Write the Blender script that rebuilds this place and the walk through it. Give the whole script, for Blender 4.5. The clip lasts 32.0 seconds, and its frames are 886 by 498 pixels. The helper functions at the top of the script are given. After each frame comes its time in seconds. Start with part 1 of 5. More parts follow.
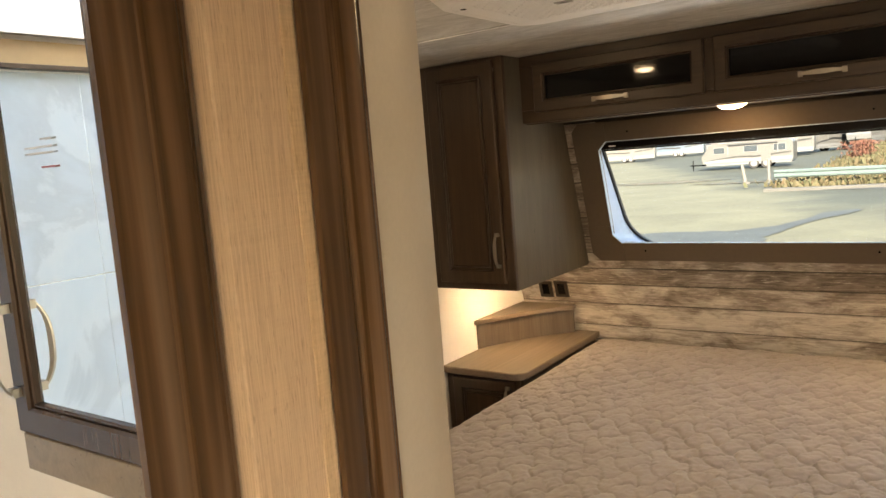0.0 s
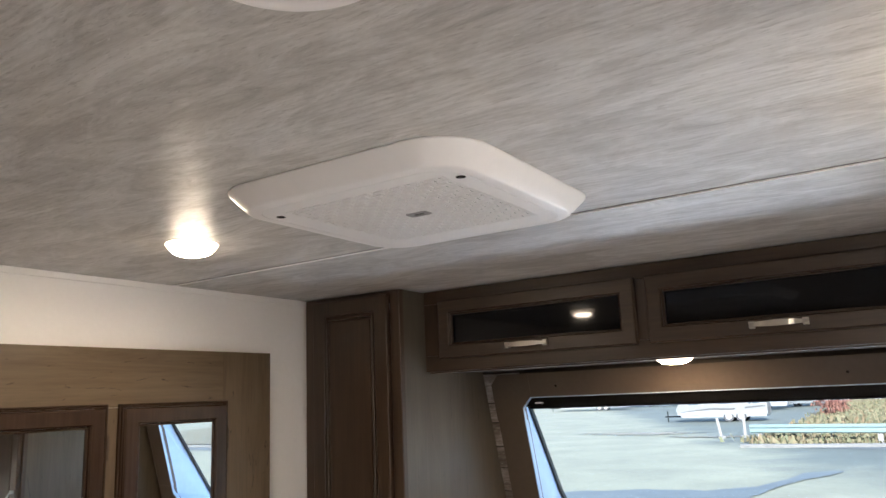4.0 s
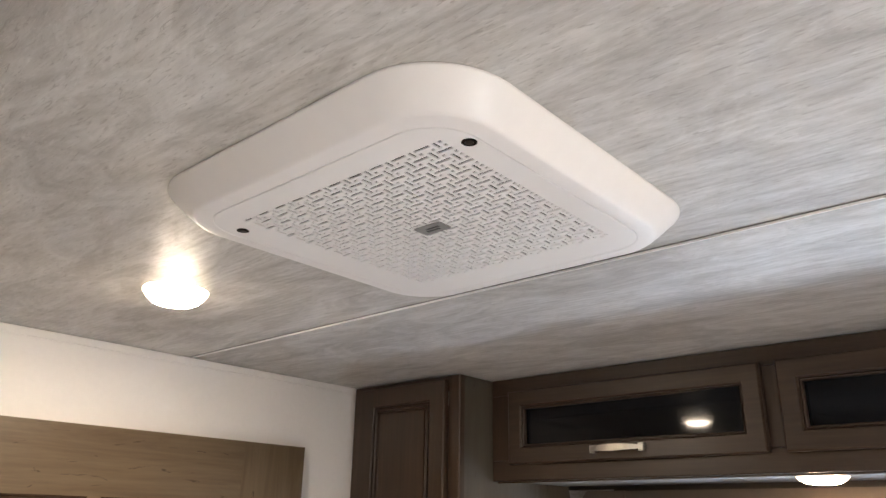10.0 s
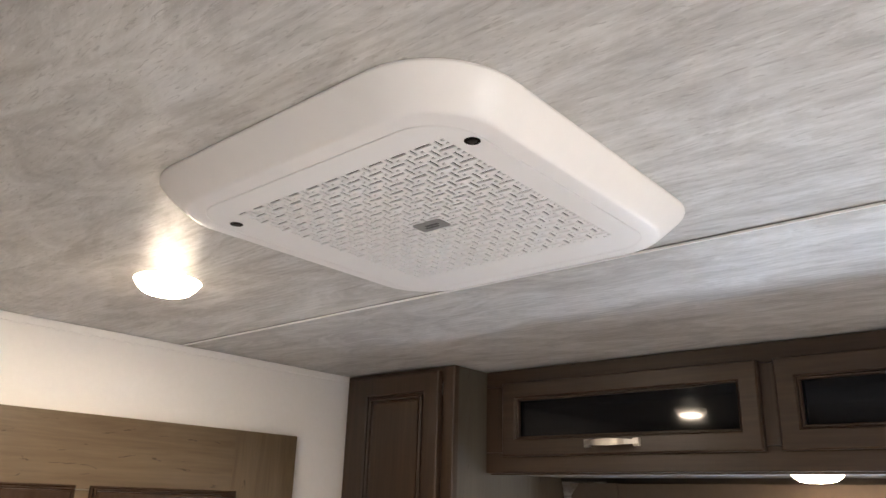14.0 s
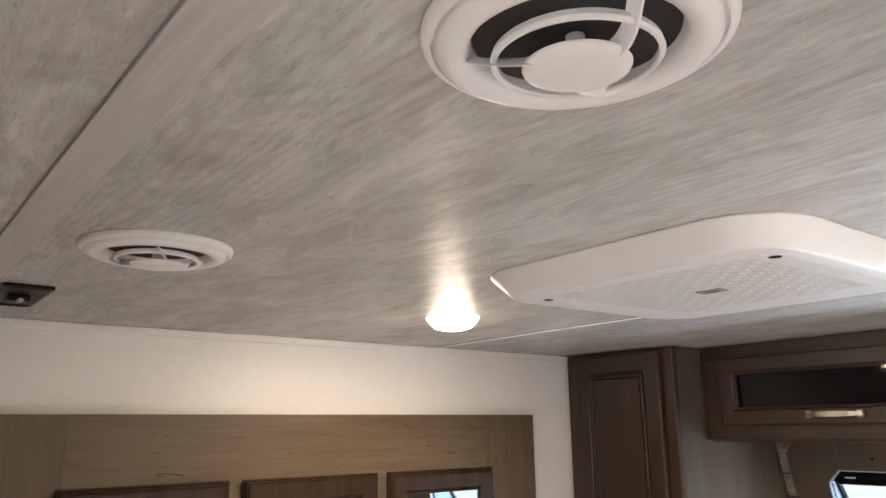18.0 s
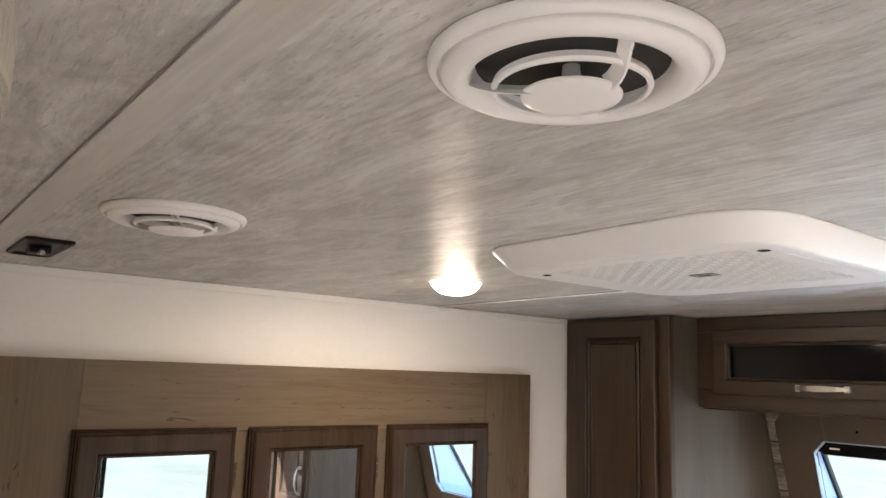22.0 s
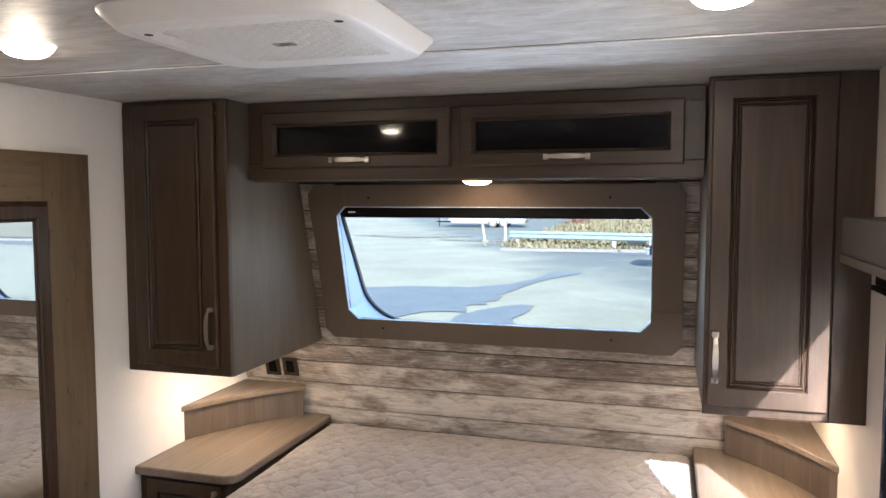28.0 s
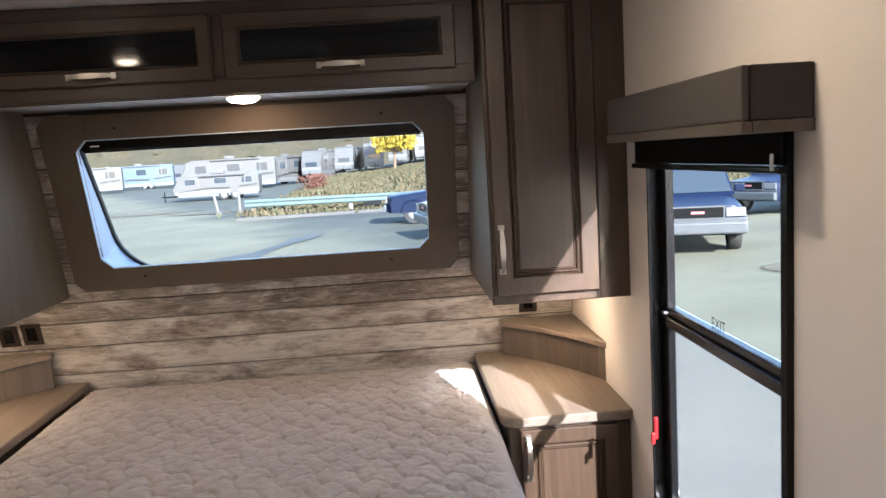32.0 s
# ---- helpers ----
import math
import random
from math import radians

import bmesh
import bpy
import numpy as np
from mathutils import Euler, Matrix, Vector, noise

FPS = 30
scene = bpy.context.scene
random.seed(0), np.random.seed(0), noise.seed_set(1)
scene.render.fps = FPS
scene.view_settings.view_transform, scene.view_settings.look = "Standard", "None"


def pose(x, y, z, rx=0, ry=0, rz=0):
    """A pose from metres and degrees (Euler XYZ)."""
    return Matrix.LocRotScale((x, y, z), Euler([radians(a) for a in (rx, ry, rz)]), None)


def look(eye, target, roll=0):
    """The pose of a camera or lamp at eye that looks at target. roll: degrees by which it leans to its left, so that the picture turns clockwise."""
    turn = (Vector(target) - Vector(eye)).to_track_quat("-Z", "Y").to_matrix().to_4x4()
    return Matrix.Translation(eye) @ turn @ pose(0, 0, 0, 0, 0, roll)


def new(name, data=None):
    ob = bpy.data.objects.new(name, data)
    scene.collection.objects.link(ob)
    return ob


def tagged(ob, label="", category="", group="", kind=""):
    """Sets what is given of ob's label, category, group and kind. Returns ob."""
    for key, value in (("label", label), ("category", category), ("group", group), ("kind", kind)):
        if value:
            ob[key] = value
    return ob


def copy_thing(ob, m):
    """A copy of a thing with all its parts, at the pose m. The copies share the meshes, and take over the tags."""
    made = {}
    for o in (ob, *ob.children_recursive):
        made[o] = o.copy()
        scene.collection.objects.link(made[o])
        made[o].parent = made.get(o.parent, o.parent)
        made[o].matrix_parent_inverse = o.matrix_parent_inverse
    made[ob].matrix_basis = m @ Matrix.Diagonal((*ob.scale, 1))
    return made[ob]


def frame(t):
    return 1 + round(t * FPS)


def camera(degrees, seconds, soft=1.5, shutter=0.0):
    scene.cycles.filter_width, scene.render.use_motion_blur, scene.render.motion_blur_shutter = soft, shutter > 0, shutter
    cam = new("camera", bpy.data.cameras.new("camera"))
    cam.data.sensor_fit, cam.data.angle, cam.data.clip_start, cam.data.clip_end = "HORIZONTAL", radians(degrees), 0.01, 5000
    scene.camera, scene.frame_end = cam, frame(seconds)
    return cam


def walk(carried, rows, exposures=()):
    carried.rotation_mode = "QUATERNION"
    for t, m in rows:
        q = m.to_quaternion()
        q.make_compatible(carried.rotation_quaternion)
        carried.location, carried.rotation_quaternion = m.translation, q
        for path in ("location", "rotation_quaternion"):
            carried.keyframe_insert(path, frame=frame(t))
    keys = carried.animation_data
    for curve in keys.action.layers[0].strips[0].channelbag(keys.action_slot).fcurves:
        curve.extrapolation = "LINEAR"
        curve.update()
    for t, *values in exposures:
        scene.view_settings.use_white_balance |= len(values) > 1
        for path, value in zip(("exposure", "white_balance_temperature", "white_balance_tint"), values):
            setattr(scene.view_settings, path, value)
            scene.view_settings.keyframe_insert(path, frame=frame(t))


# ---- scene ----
EXPOSURES = [(0, 2.7, 8350, 10), (0.5, 2.7, 7550, 10), (1.1, 2.9, 6650, 10), (2.2, 2.82, 5530, 10), (3, 2.75, 5760, 10), (4, 2.8, 5790, 10), (6.5, 3.15, 5730, 10), (9, 3.2, 5780, 10), (13.5, 3.2, 5780, 10), (18, 3.2, 5830, 10),
             (22, 3.22, 5830, 10), (24, 3.06, 6020, 10), (26, 2.82, 5720, 10), (28.5, 2.95, 5640, 11), (30, 2.8, 5630, 11), (32, 2.6, 5830, 12)]
cam = camera(61.3, 32.0)
PATH = [
    (0, (0.739, -0.451, 1.621), (-0.42, 1.162, 1.383), -4.6),
    (0.5, (0.758, -0.449, 1.603), (-0.345, 1.211, 1.44), -3.7),
    (1, (0.752, -0.4, 1.627), (-0.298, 1.299, 1.518), -3.8),
    (1.5, (0.773, -0.333, 1.627), (-0.257, 1.381, 1.606), -4.8),
    (2, (0.76, -0.237, 1.652), (-0.253, 1.487, 1.713), -5.5),
    (2.5, (0.765, -0.158, 1.65), (-0.256, 1.554, 1.807), -5.5),
    (3, (0.726, -0.05, 1.649), (-0.302, 1.647, 1.9), -4.9),
    (3.5, (0.696, 0.07, 1.643), (-0.35, 1.745, 1.964), -3.2),
    (4, (0.665, 0.176, 1.649), (-0.397, 1.825, 2.04), -2.4),
    (4.5, (0.639, 0.246, 1.648), (-0.439, 1.856, 2.144), -1.8),
    (6.5, (0.565, 0.506, 1.605), (-0.615, 1.978, 2.269), -1.2),
    (7, (0.557, 0.531, 1.612), (-0.638, 1.982, 2.296), -1.2),
    (7.5, (0.552, 0.558, 1.617), (-0.649, 1.995, 2.317), -1.5),
    (8, (0.549, 0.573, 1.613), (-0.663, 2.002, 2.313), -1.9),
    (8.5, (0.543, 0.586, 1.61), (-0.679, 2.014, 2.295), -1.6),
    (9, (0.539, 0.599, 1.612), (-0.687, 2.025, 2.292), -1.4),
    (9.5, (0.529, 0.601, 1.622), (-0.704, 2.018, 2.309), -0.2),
    (10, (0.52, 0.594, 1.626), (-0.727, 1.997, 2.317), 1.0),
    (10.5, (0.516, 0.584, 1.637), (-0.75, 1.973, 2.323), 2.2),
    (11, (0.516, 0.571, 1.645), (-0.762, 1.944, 2.339), 2.7),
    (11.5, (0.512, 0.572, 1.648), (-0.771, 1.946, 2.331), 2.6),
    (12, (0.514, 0.588, 1.647), (-0.767, 1.972, 2.311), 2.5),
    (12.5, (0.506, 0.598, 1.647), (-0.767, 1.995, 2.302), 2.9),
    (13, (0.503, 0.612, 1.645), (-0.755, 2.02, 2.304), 2.6),
    (13.5, (0.508, 0.618, 1.648), (-0.741, 2.035, 2.305), 2.0),
    (15.5, (0.481, 0.443, 1.664), (-0.76, 1.897, 2.253), 1.0),
    (16, (0.477, 0.388, 1.68), (-0.786, 1.83, 2.25), -0.7),
    (16.5, (0.49, 0.343, 1.701), (-0.858, 1.714, 2.253), -1.8),
    (17, (0.507, 0.306, 1.723), (-0.921, 1.605, 2.247), -1.5),
    (17.5, (0.536, 0.275, 1.753), (-0.948, 1.519, 2.254), -1.5),
    (18, (0.55, 0.25, 1.777), (-0.981, 1.45, 2.242), -0.7),
    (18.5, (0.567, 0.234, 1.792), (-1.003, 1.402, 2.208), 0.0),
    (19, (0.582, 0.231, 1.804), (-1.005, 1.385, 2.192), 0.5),
    (19.5, (0.591, 0.23, 1.814), (-1.005, 1.373, 2.195), 0.4),
    (20, (0.598, 0.231, 1.822), (-1.01, 1.358, 2.201), 0.2),
    (20.5, (0.603, 0.23, 1.824), (-1.009, 1.354, 2.196), 0.2),
    (21, (0.603, 0.235, 1.824), (-1.008, 1.364, 2.181), 0.5),
    (21.5, (0.599, 0.234, 1.815), (-0.999, 1.387, 2.159), 1.0),
    (22, (0.593, 0.225, 1.805), (-0.973, 1.424, 2.135), 1.9),
    (22.5, (0.59, 0.208, 1.791), (-0.921, 1.485, 2.086), 2.9),
    (23, (0.6, 0.183, 1.774), (-0.844, 1.541, 2.036), 3.1),
    (23.5, (0.601, 0.161, 1.752), (-0.778, 1.591, 1.982), 2.7),
    (24, (0.625, 0.137, 1.743), (-0.658, 1.66, 1.925), 1.6),
    (24.5, (0.656, 0.098, 1.727), (-0.519, 1.71, 1.875), 0.5),
    (25, (0.663, 0.068, 1.719), (-0.418, 1.747, 1.829), 0.4),
    (25.5, (0.674, 0.056, 1.706), (-0.335, 1.781, 1.77), 0.5),
    (26, (0.672, 0.022, 1.713), (-0.245, 1.799, 1.728), 0.6),
    (26.5, (0.674, 0.012, 1.701), (-0.156, 1.832, 1.684), 0.3),
    (28.5, (0.626, -0.092, 1.681), (0.125, 1.838, 1.516), 0.1),
    (29, (0.618, -0.117, 1.676), (0.177, 1.827, 1.511), 0.4),
    (29.5, (0.587, -0.133, 1.667), (0.228, 1.826, 1.491), 0.6),
    (30, (0.584, -0.13, 1.652), (0.294, 1.837, 1.436), 0.2),
    (30.5, (0.561, -0.124, 1.627), (0.391, 1.852, 1.366), -0.0),
    (31, (0.534, -0.092, 1.592), (0.479, 1.887, 1.313), -0.6),
    (31.5, (0.495, -0.072, 1.555), (0.532, 1.908, 1.277), -2.2),
    (32, (0.48, -0.027, 1.52), (0.597, 1.954, 1.271), -3.4),
]
walk(cam, [(t, look(e, g, r)) for t, e, g, r in PATH], EXPOSURES)


# ---- world, sun, exposure ----
SUN_DIR = Vector((-0.43, 1.0, -0.586)).normalized()
world = bpy.data.worlds.new("sky")
scene.world = world
world.use_nodes = True
wn = world.node_tree.nodes
sky = wn.new("ShaderNodeTexSky")
sky.sky_type = 'NISHITA'
sky.sun_disc = False
sky.sun_elevation = math.asin(-SUN_DIR.z)
sky.sun_rotation = math.atan2(-SUN_DIR.x, -SUN_DIR.y)
wn["Background"].inputs[1].default_value = 0.12
world.node_tree.links.new(sky.outputs[0], wn["Background"].inputs[0])

sun_data = bpy.data.lights.new("sun", 'SUN')
sun_data.energy = 4.0
sun_data.angle = radians(0.53)
sun_data.color = (1.0, 0.97, 0.925)
sun = new("sun", sun_data)
sun.matrix_world = Matrix.Translation((0, 0, 20)) @ SUN_DIR.to_track_quat("-Z", "Y").to_matrix().to_4x4()

# unseen area lamps added outside, in place of daylight thrown up by the sunlit lot through the front and the side
# window
day_data = bpy.data.lights.new("front_bounce_fill", 'AREA')
day_data.shape, day_data.size, day_data.size_y = 'RECTANGLE', 1.5, 0.30
day_data.energy, day_data.color = 2.6, (0.90, 0.95, 1.0)
DAY_AT = Vector((0, 3.62, 0.80))
new("front_bounce_fill", day_data).matrix_world = Matrix.Translation(DAY_AT) @ (Vector((0, 1.6, 2.0)) - DAY_AT).to_track_quat("-Z", "Y").to_matrix().to_4x4()
side_data = bpy.data.lights.new("side_bounce_fill", 'AREA')
side_data.shape, side_data.size, side_data.size_y = 'RECTANGLE', 0.8, 0.5
side_data.energy, side_data.color = 2.4, (1.0, 0.92, 0.80)
SIDE_AT = Vector((1.75, 1.75, 0.15))
new("side_bounce_fill", side_data).matrix_world = Matrix.Translation(SIDE_AT) @ (Vector((-1.1, 0.3, 1.9)) - SIDE_AT).to_track_quat("-Z", "Y").to_matrix().to_4x4()
LAMP_GLOW = 44.0     # the round ceiling lamps
SMALL_GLOW = 88.0    # the small lamps under the wall cabinets


# ---- materials ----
def nodes_of(name):
    m = bpy.data.materials.new(name)
    m.use_nodes = True
    nt = m.node_tree
    return m, nt, nt.nodes["Principled BSDF"]


def ramp(nt, fac, stops):
    r = nt.nodes.new("ShaderNodeValToRGB")
    while len(r.color_ramp.elements) < len(stops):
        r.color_ramp.elements.new(0.5)
    for el, (p, c) in zip(r.color_ramp.elements, stops):
        el.position, el.color = p, (*c, 1)
    nt.links.new(fac, r.inputs[0])
    return r.outputs[0]


def coords(nt, scale, shift=False):
    g = nt.nodes.new("ShaderNodeNewGeometry")
    mp = nt.nodes.new("ShaderNodeMapping")
    mp.inputs["Scale"].default_value = scale
    nt.links.new(g.outputs["Position"], mp.inputs[0])
    if shift:
        oi = nt.nodes.new("ShaderNodeObjectInfo")
        mul = nt.nodes.new("ShaderNodeMath")
        mul.operation = 'MULTIPLY'
        mul.inputs[1].default_value = 37.0
        nt.links.new(oi.outputs["Random"], mul.inputs[0])
        comb = nt.nodes.new("ShaderNodeCombineXYZ")
        for i in range(3):
            nt.links.new(mul.outputs[0], comb.inputs[i])
        nt.links.new(comb.outputs[0], mp.inputs["Location"])
    return mp.outputs[0]


def noise_tex(nt, vec, scale, detail=4.0, rough=0.55, distort=0.0):
    n = nt.nodes.new("ShaderNodeTexNoise")
    n.inputs["Scale"].default_value = scale
    n.inputs["Detail"].default_value = detail
    n.inputs["Roughness"].default_value = rough
    n.inputs["Distortion"].default_value = distort
    nt.links.new(vec, n.inputs["Vector"])
    return n.outputs["Fac"]


def mix_col(nt, fac, a, b, mode='MIX'):
    m = nt.nodes.new("ShaderNodeMix")
    m.data_type, m.blend_type = 'RGBA', mode
    if isinstance(fac, float):
        m.inputs[0].default_value = fac
    else:
        nt.links.new(fac, m.inputs[0])
    for sock, v in ((m.inputs[6], a), (m.inputs[7], b)):
        if isinstance(v, tuple):
            sock.default_value = (*v, 1)
        else:
            nt.links.new(v, sock)
    return m.outputs[2]


def bump(nt, bsdf, height, strength, dist=0.002):
    b = nt.nodes.new("ShaderNodeBump")
    b.inputs["Strength"].default_value = strength
    b.inputs["Distance"].default_value = dist
    nt.links.new(height, b.inputs["Height"])
    nt.links.new(b.outputs[0], bsdf.inputs["Normal"])


def plain(name, col, rough=0.5, metal=0.0, vary=0.06, scale=30.0, bumpy=0.05, spec=0.5):
    m, nt, b = nodes_of(name)
    v = coords(nt, (1, 1, 1))
    n1 = noise_tex(nt, v, scale, 3)
    n2 = noise_tex(nt, v, scale * 0.07, 2)
    lo = tuple(c * (1 - vary) for c in col)
    hi = tuple(min(1, c * (1 + vary)) for c in col)
    c1 = ramp(nt, n1, [(0.3, lo), (0.7, hi)])
    c2 = mix_col(nt, 0.35, c1, ramp(nt, n2, [(0.35, lo), (0.65, hi)]))
    nt.links.new(c2, b.inputs["Base Color"])
    b.inputs["Roughness"].default_value = rough
    b.inputs["Metallic"].default_value = metal
    b.inputs["Specular IOR Level"].default_value = spec
    if bumpy:
        bump(nt, b, n1, bumpy, 0.001)
    return m


def wood(name, dark, mid, light, grain, rough=0.42, spec=0.5, streak=1.0, shift=False, across=28.0, along=1.6, marks=0.0):
    """Grained wood or printed woodgrain; grain is the axis along which it runs."""
    m, nt, b = nodes_of(name)
    s = [across] * 3
    s["xyz".index(grain)] = along
    v = coords(nt, s, shift)
    n1 = noise_tex(nt, v, 1.0, 6, 0.65, 0.6 * streak)
    s2 = [3.5] * 3
    s2["xyz".index(grain)] = 0.7
    n2 = noise_tex(nt, coords(nt, s2, shift), 1.0, 3, 0.5, 0.4)
    s3 = [160.0] * 3
    s3["xyz".index(grain)] = 5.0
    n3 = noise_tex(nt, coords(nt, s3, shift), 1.0, 2)
    c1 = ramp(nt, n1, [(0.28, dark), (0.5, mid), (0.72, light)])
    c2 = mix_col(nt, 0.45, c1, ramp(nt, n2, [(0.3, dark), (0.7, light)]))
    c3 = mix_col(nt, 0.18, c2, ramp(nt, n3, [(0.3, dark), (0.7, light)]))
    if marks:
        s4 = [42.0] * 3
        s4["xyz".index(grain)] = 9.0
        n4 = noise_tex(nt, coords(nt, s4, shift), 1.0, 3, 0.6, 1.4)
        c3 = mix_col(nt, ramp(nt, n4, [(0.655, (0, 0, 0)), (0.70, (marks, marks, marks))]), c3, tuple(k * 0.45 for k in dark))
    nt.links.new(c3, b.inputs["Base Color"])
    b.inputs["Roughness"].default_value = rough
    b.inputs["Specular IOR Level"].default_value = spec
    bump(nt, b, n3, 0.12, 0.001)
    return m


def ceiling_film():
    """Pale driftwood print: long brushed streaks along x, drifting tone, fine pressed grain."""
    m, nt, b = nodes_of("ceiling_film")
    n1 = noise_tex(nt, coords(nt, (8.5, 62, 22)), 1.0, 9, 0.80, 1.5)
    n2 = noise_tex(nt, coords(nt, (1.5, 5.0, 1.6)), 1.0, 4, 0.55, 0.5)
    n3 = noise_tex(nt, coords(nt, (42, 250, 70)), 1.0, 4, 0.65, 1.2)
    c1 = ramp(nt, n1, [(0.34, (0.39, 0.370, 0.345)), (0.47, (0.51, 0.488, 0.462)), (0.62, (0.68, 0.665, 0.645))])
    c2 = mix_col(nt, 0.48, c1, ramp(nt, n2, [(0.36, (0.36, 0.342, 0.318)), (0.62, (0.80, 0.785, 0.765))]))
    n6 = noise_tex(nt, coords(nt, (5.0, 13, 6.5)), 1.0, 7, 0.66, 1.6)
    c2 = mix_col(nt, 0.36, c2, ramp(nt, n6, [(0.38, (0.30, 0.282, 0.26)), (0.5, (0.60, 0.58, 0.555)), (0.62, (0.90, 0.885, 0.87))]))
    wave = nt.nodes.new("ShaderNodeTexWave")
    wave.wave_type, wave.bands_direction = 'BANDS', 'Y'
    wave.inputs["Scale"].default_value = 24.0
    wave.inputs["Distortion"].default_value = 17.0
    wave.inputs["Detail"].default_value = 4.0
    wave.inputs["Detail Scale"].default_value = 0.45
    nt.links.new(coords(nt, (0.24, 1.0, 1.0)), wave.inputs["Vector"])
    n5 = noise_tex(nt, coords(nt, (2.0, 3.5, 2.0)), 1.0, 2)
    where = ramp(nt, n5, [(0.42, (0.04, 0.04, 0.04)), (0.62, (0.16, 0.16, 0.16))])
    c2 = mix_col(nt, where, c2, ramp(nt, wave.outputs["Fac"], [(0.2, (0.33, 0.312, 0.29)), (0.55, (0.76, 0.745, 0.725))]))
    c2 = mix_col(nt, 1.0, c2, (0.93, 0.93, 0.93), 'MULTIPLY')
    pale = ramp(nt, n3, [(0.30, (0.40, 0.40, 0.40)), (0.40, (0, 0, 0))])
    c2 = mix_col(nt, pale, c2, (0.80, 0.785, 0.765))
    fleck = ramp(nt, n3, [(0.56, (0, 0, 0)), (0.66, (0.50, 0.50, 0.50))])
    c2 = mix_col(nt, fleck, c2, (0.27, 0.25, 0.23))
    nt.links.new(c2, b.inputs["Base Color"])
    r = ramp(nt, n1, [(0.35, (0.52, 0.52, 0.52)), (0.62, (0.38, 0.38, 0.38))])
    nt.links.new(r, b.inputs["Roughness"])
    b.inputs["Specular IOR Level"].default_value = 0.40
    ht = mix_col(nt, 0.55, n1, n3)
    bump(nt, b, ht, 0.30, 0.002)
    return m


def casing_mat():
    """Glossy stained moulding with broad, wandering bands of dark and lighter brown."""
    m, nt, b = nodes_of("casing_wood")
    n1 = noise_tex(nt, coords(nt, (34, 34, 0.9)), 1.0, 3, 0.5, 1.1)
    n2 = noise_tex(nt, coords(nt, (90, 90, 1.5)), 1.0, 4, 0.6, 0.8)
    c = ramp(nt, n1, [(0.32, (0.014, 0.0062, 0.0024)), (0.45, (0.058, 0.0280, 0.0120)), (0.55, (0.120, 0.0660, 0.0350)), (0.66, (0.20, 0.125, 0.080))])
    c = mix_col(nt, 0.30, c, ramp(nt, n2, [(0.36, (0.014, 0.0060, 0.0022)), (0.62, (0.115, 0.060, 0.028))]))
    nt.links.new(c, b.inputs["Base Color"])
    b.inputs["Roughness"].default_value = 0.24
    b.inputs["Specular IOR Level"].default_value = 0.34
    bump(nt, b, n2, 0.08, 0.001)
    return m


def linen(name, col, thread=420.0, cross=0.28, depth=0.25, rough=0.55):
    m, nt, b = nodes_of(name)
    nx = noise_tex(nt, coords(nt, (thread, thread, 12)), 1.0, 2)
    nz = noise_tex(nt, coords(nt, (14, 14, thread)), 1.0, 2)
    lo = tuple(c * 0.84 for c in col)
    hi = tuple(min(1, c * 1.10) for c in col)
    c = mix_col(nt, cross, ramp(nt, nx, [(0.35, lo), (0.65, hi)]), ramp(nt, nz, [(0.35, lo), (0.65, hi)]))
    slub = noise_tex(nt, coords(nt, (thread * 1.3, thread * 1.3, 70)), 1.0, 2)
    c = mix_col(nt, ramp(nt, slub, [(0.60, (0, 0, 0)), (0.70, (0.55, 0.55, 0.55))]), c, tuple(k * 0.5 for k in col))
    nt.links.new(c, b.inputs["Base Color"])
    b.inputs["Roughness"].default_value = rough
    bump(nt, b, mix_col(nt, 0.4, nx, nz), depth, 0.001)
    return m


def glowing(name, col, strength):
    m, nt, b = nodes_of(name)
    b.inputs["Base Color"].default_value = (0.9, 0.9, 0.88, 1)
    b.inputs["Emission Color"].default_value = (*col, 1)
    b.inputs["Emission Strength"].default_value = strength
    return m


def clear_glass(name, tint=(1, 1, 1)):
    m, nt, b = nodes_of(name)
    b.inputs["Base Color"].default_value = (*tint, 1)
    b.inputs["Roughness"].default_value = 0.0
    b.inputs["Transmission Weight"].default_value = 1.0
    b.inputs["IOR"].default_value = 1.05
    return m


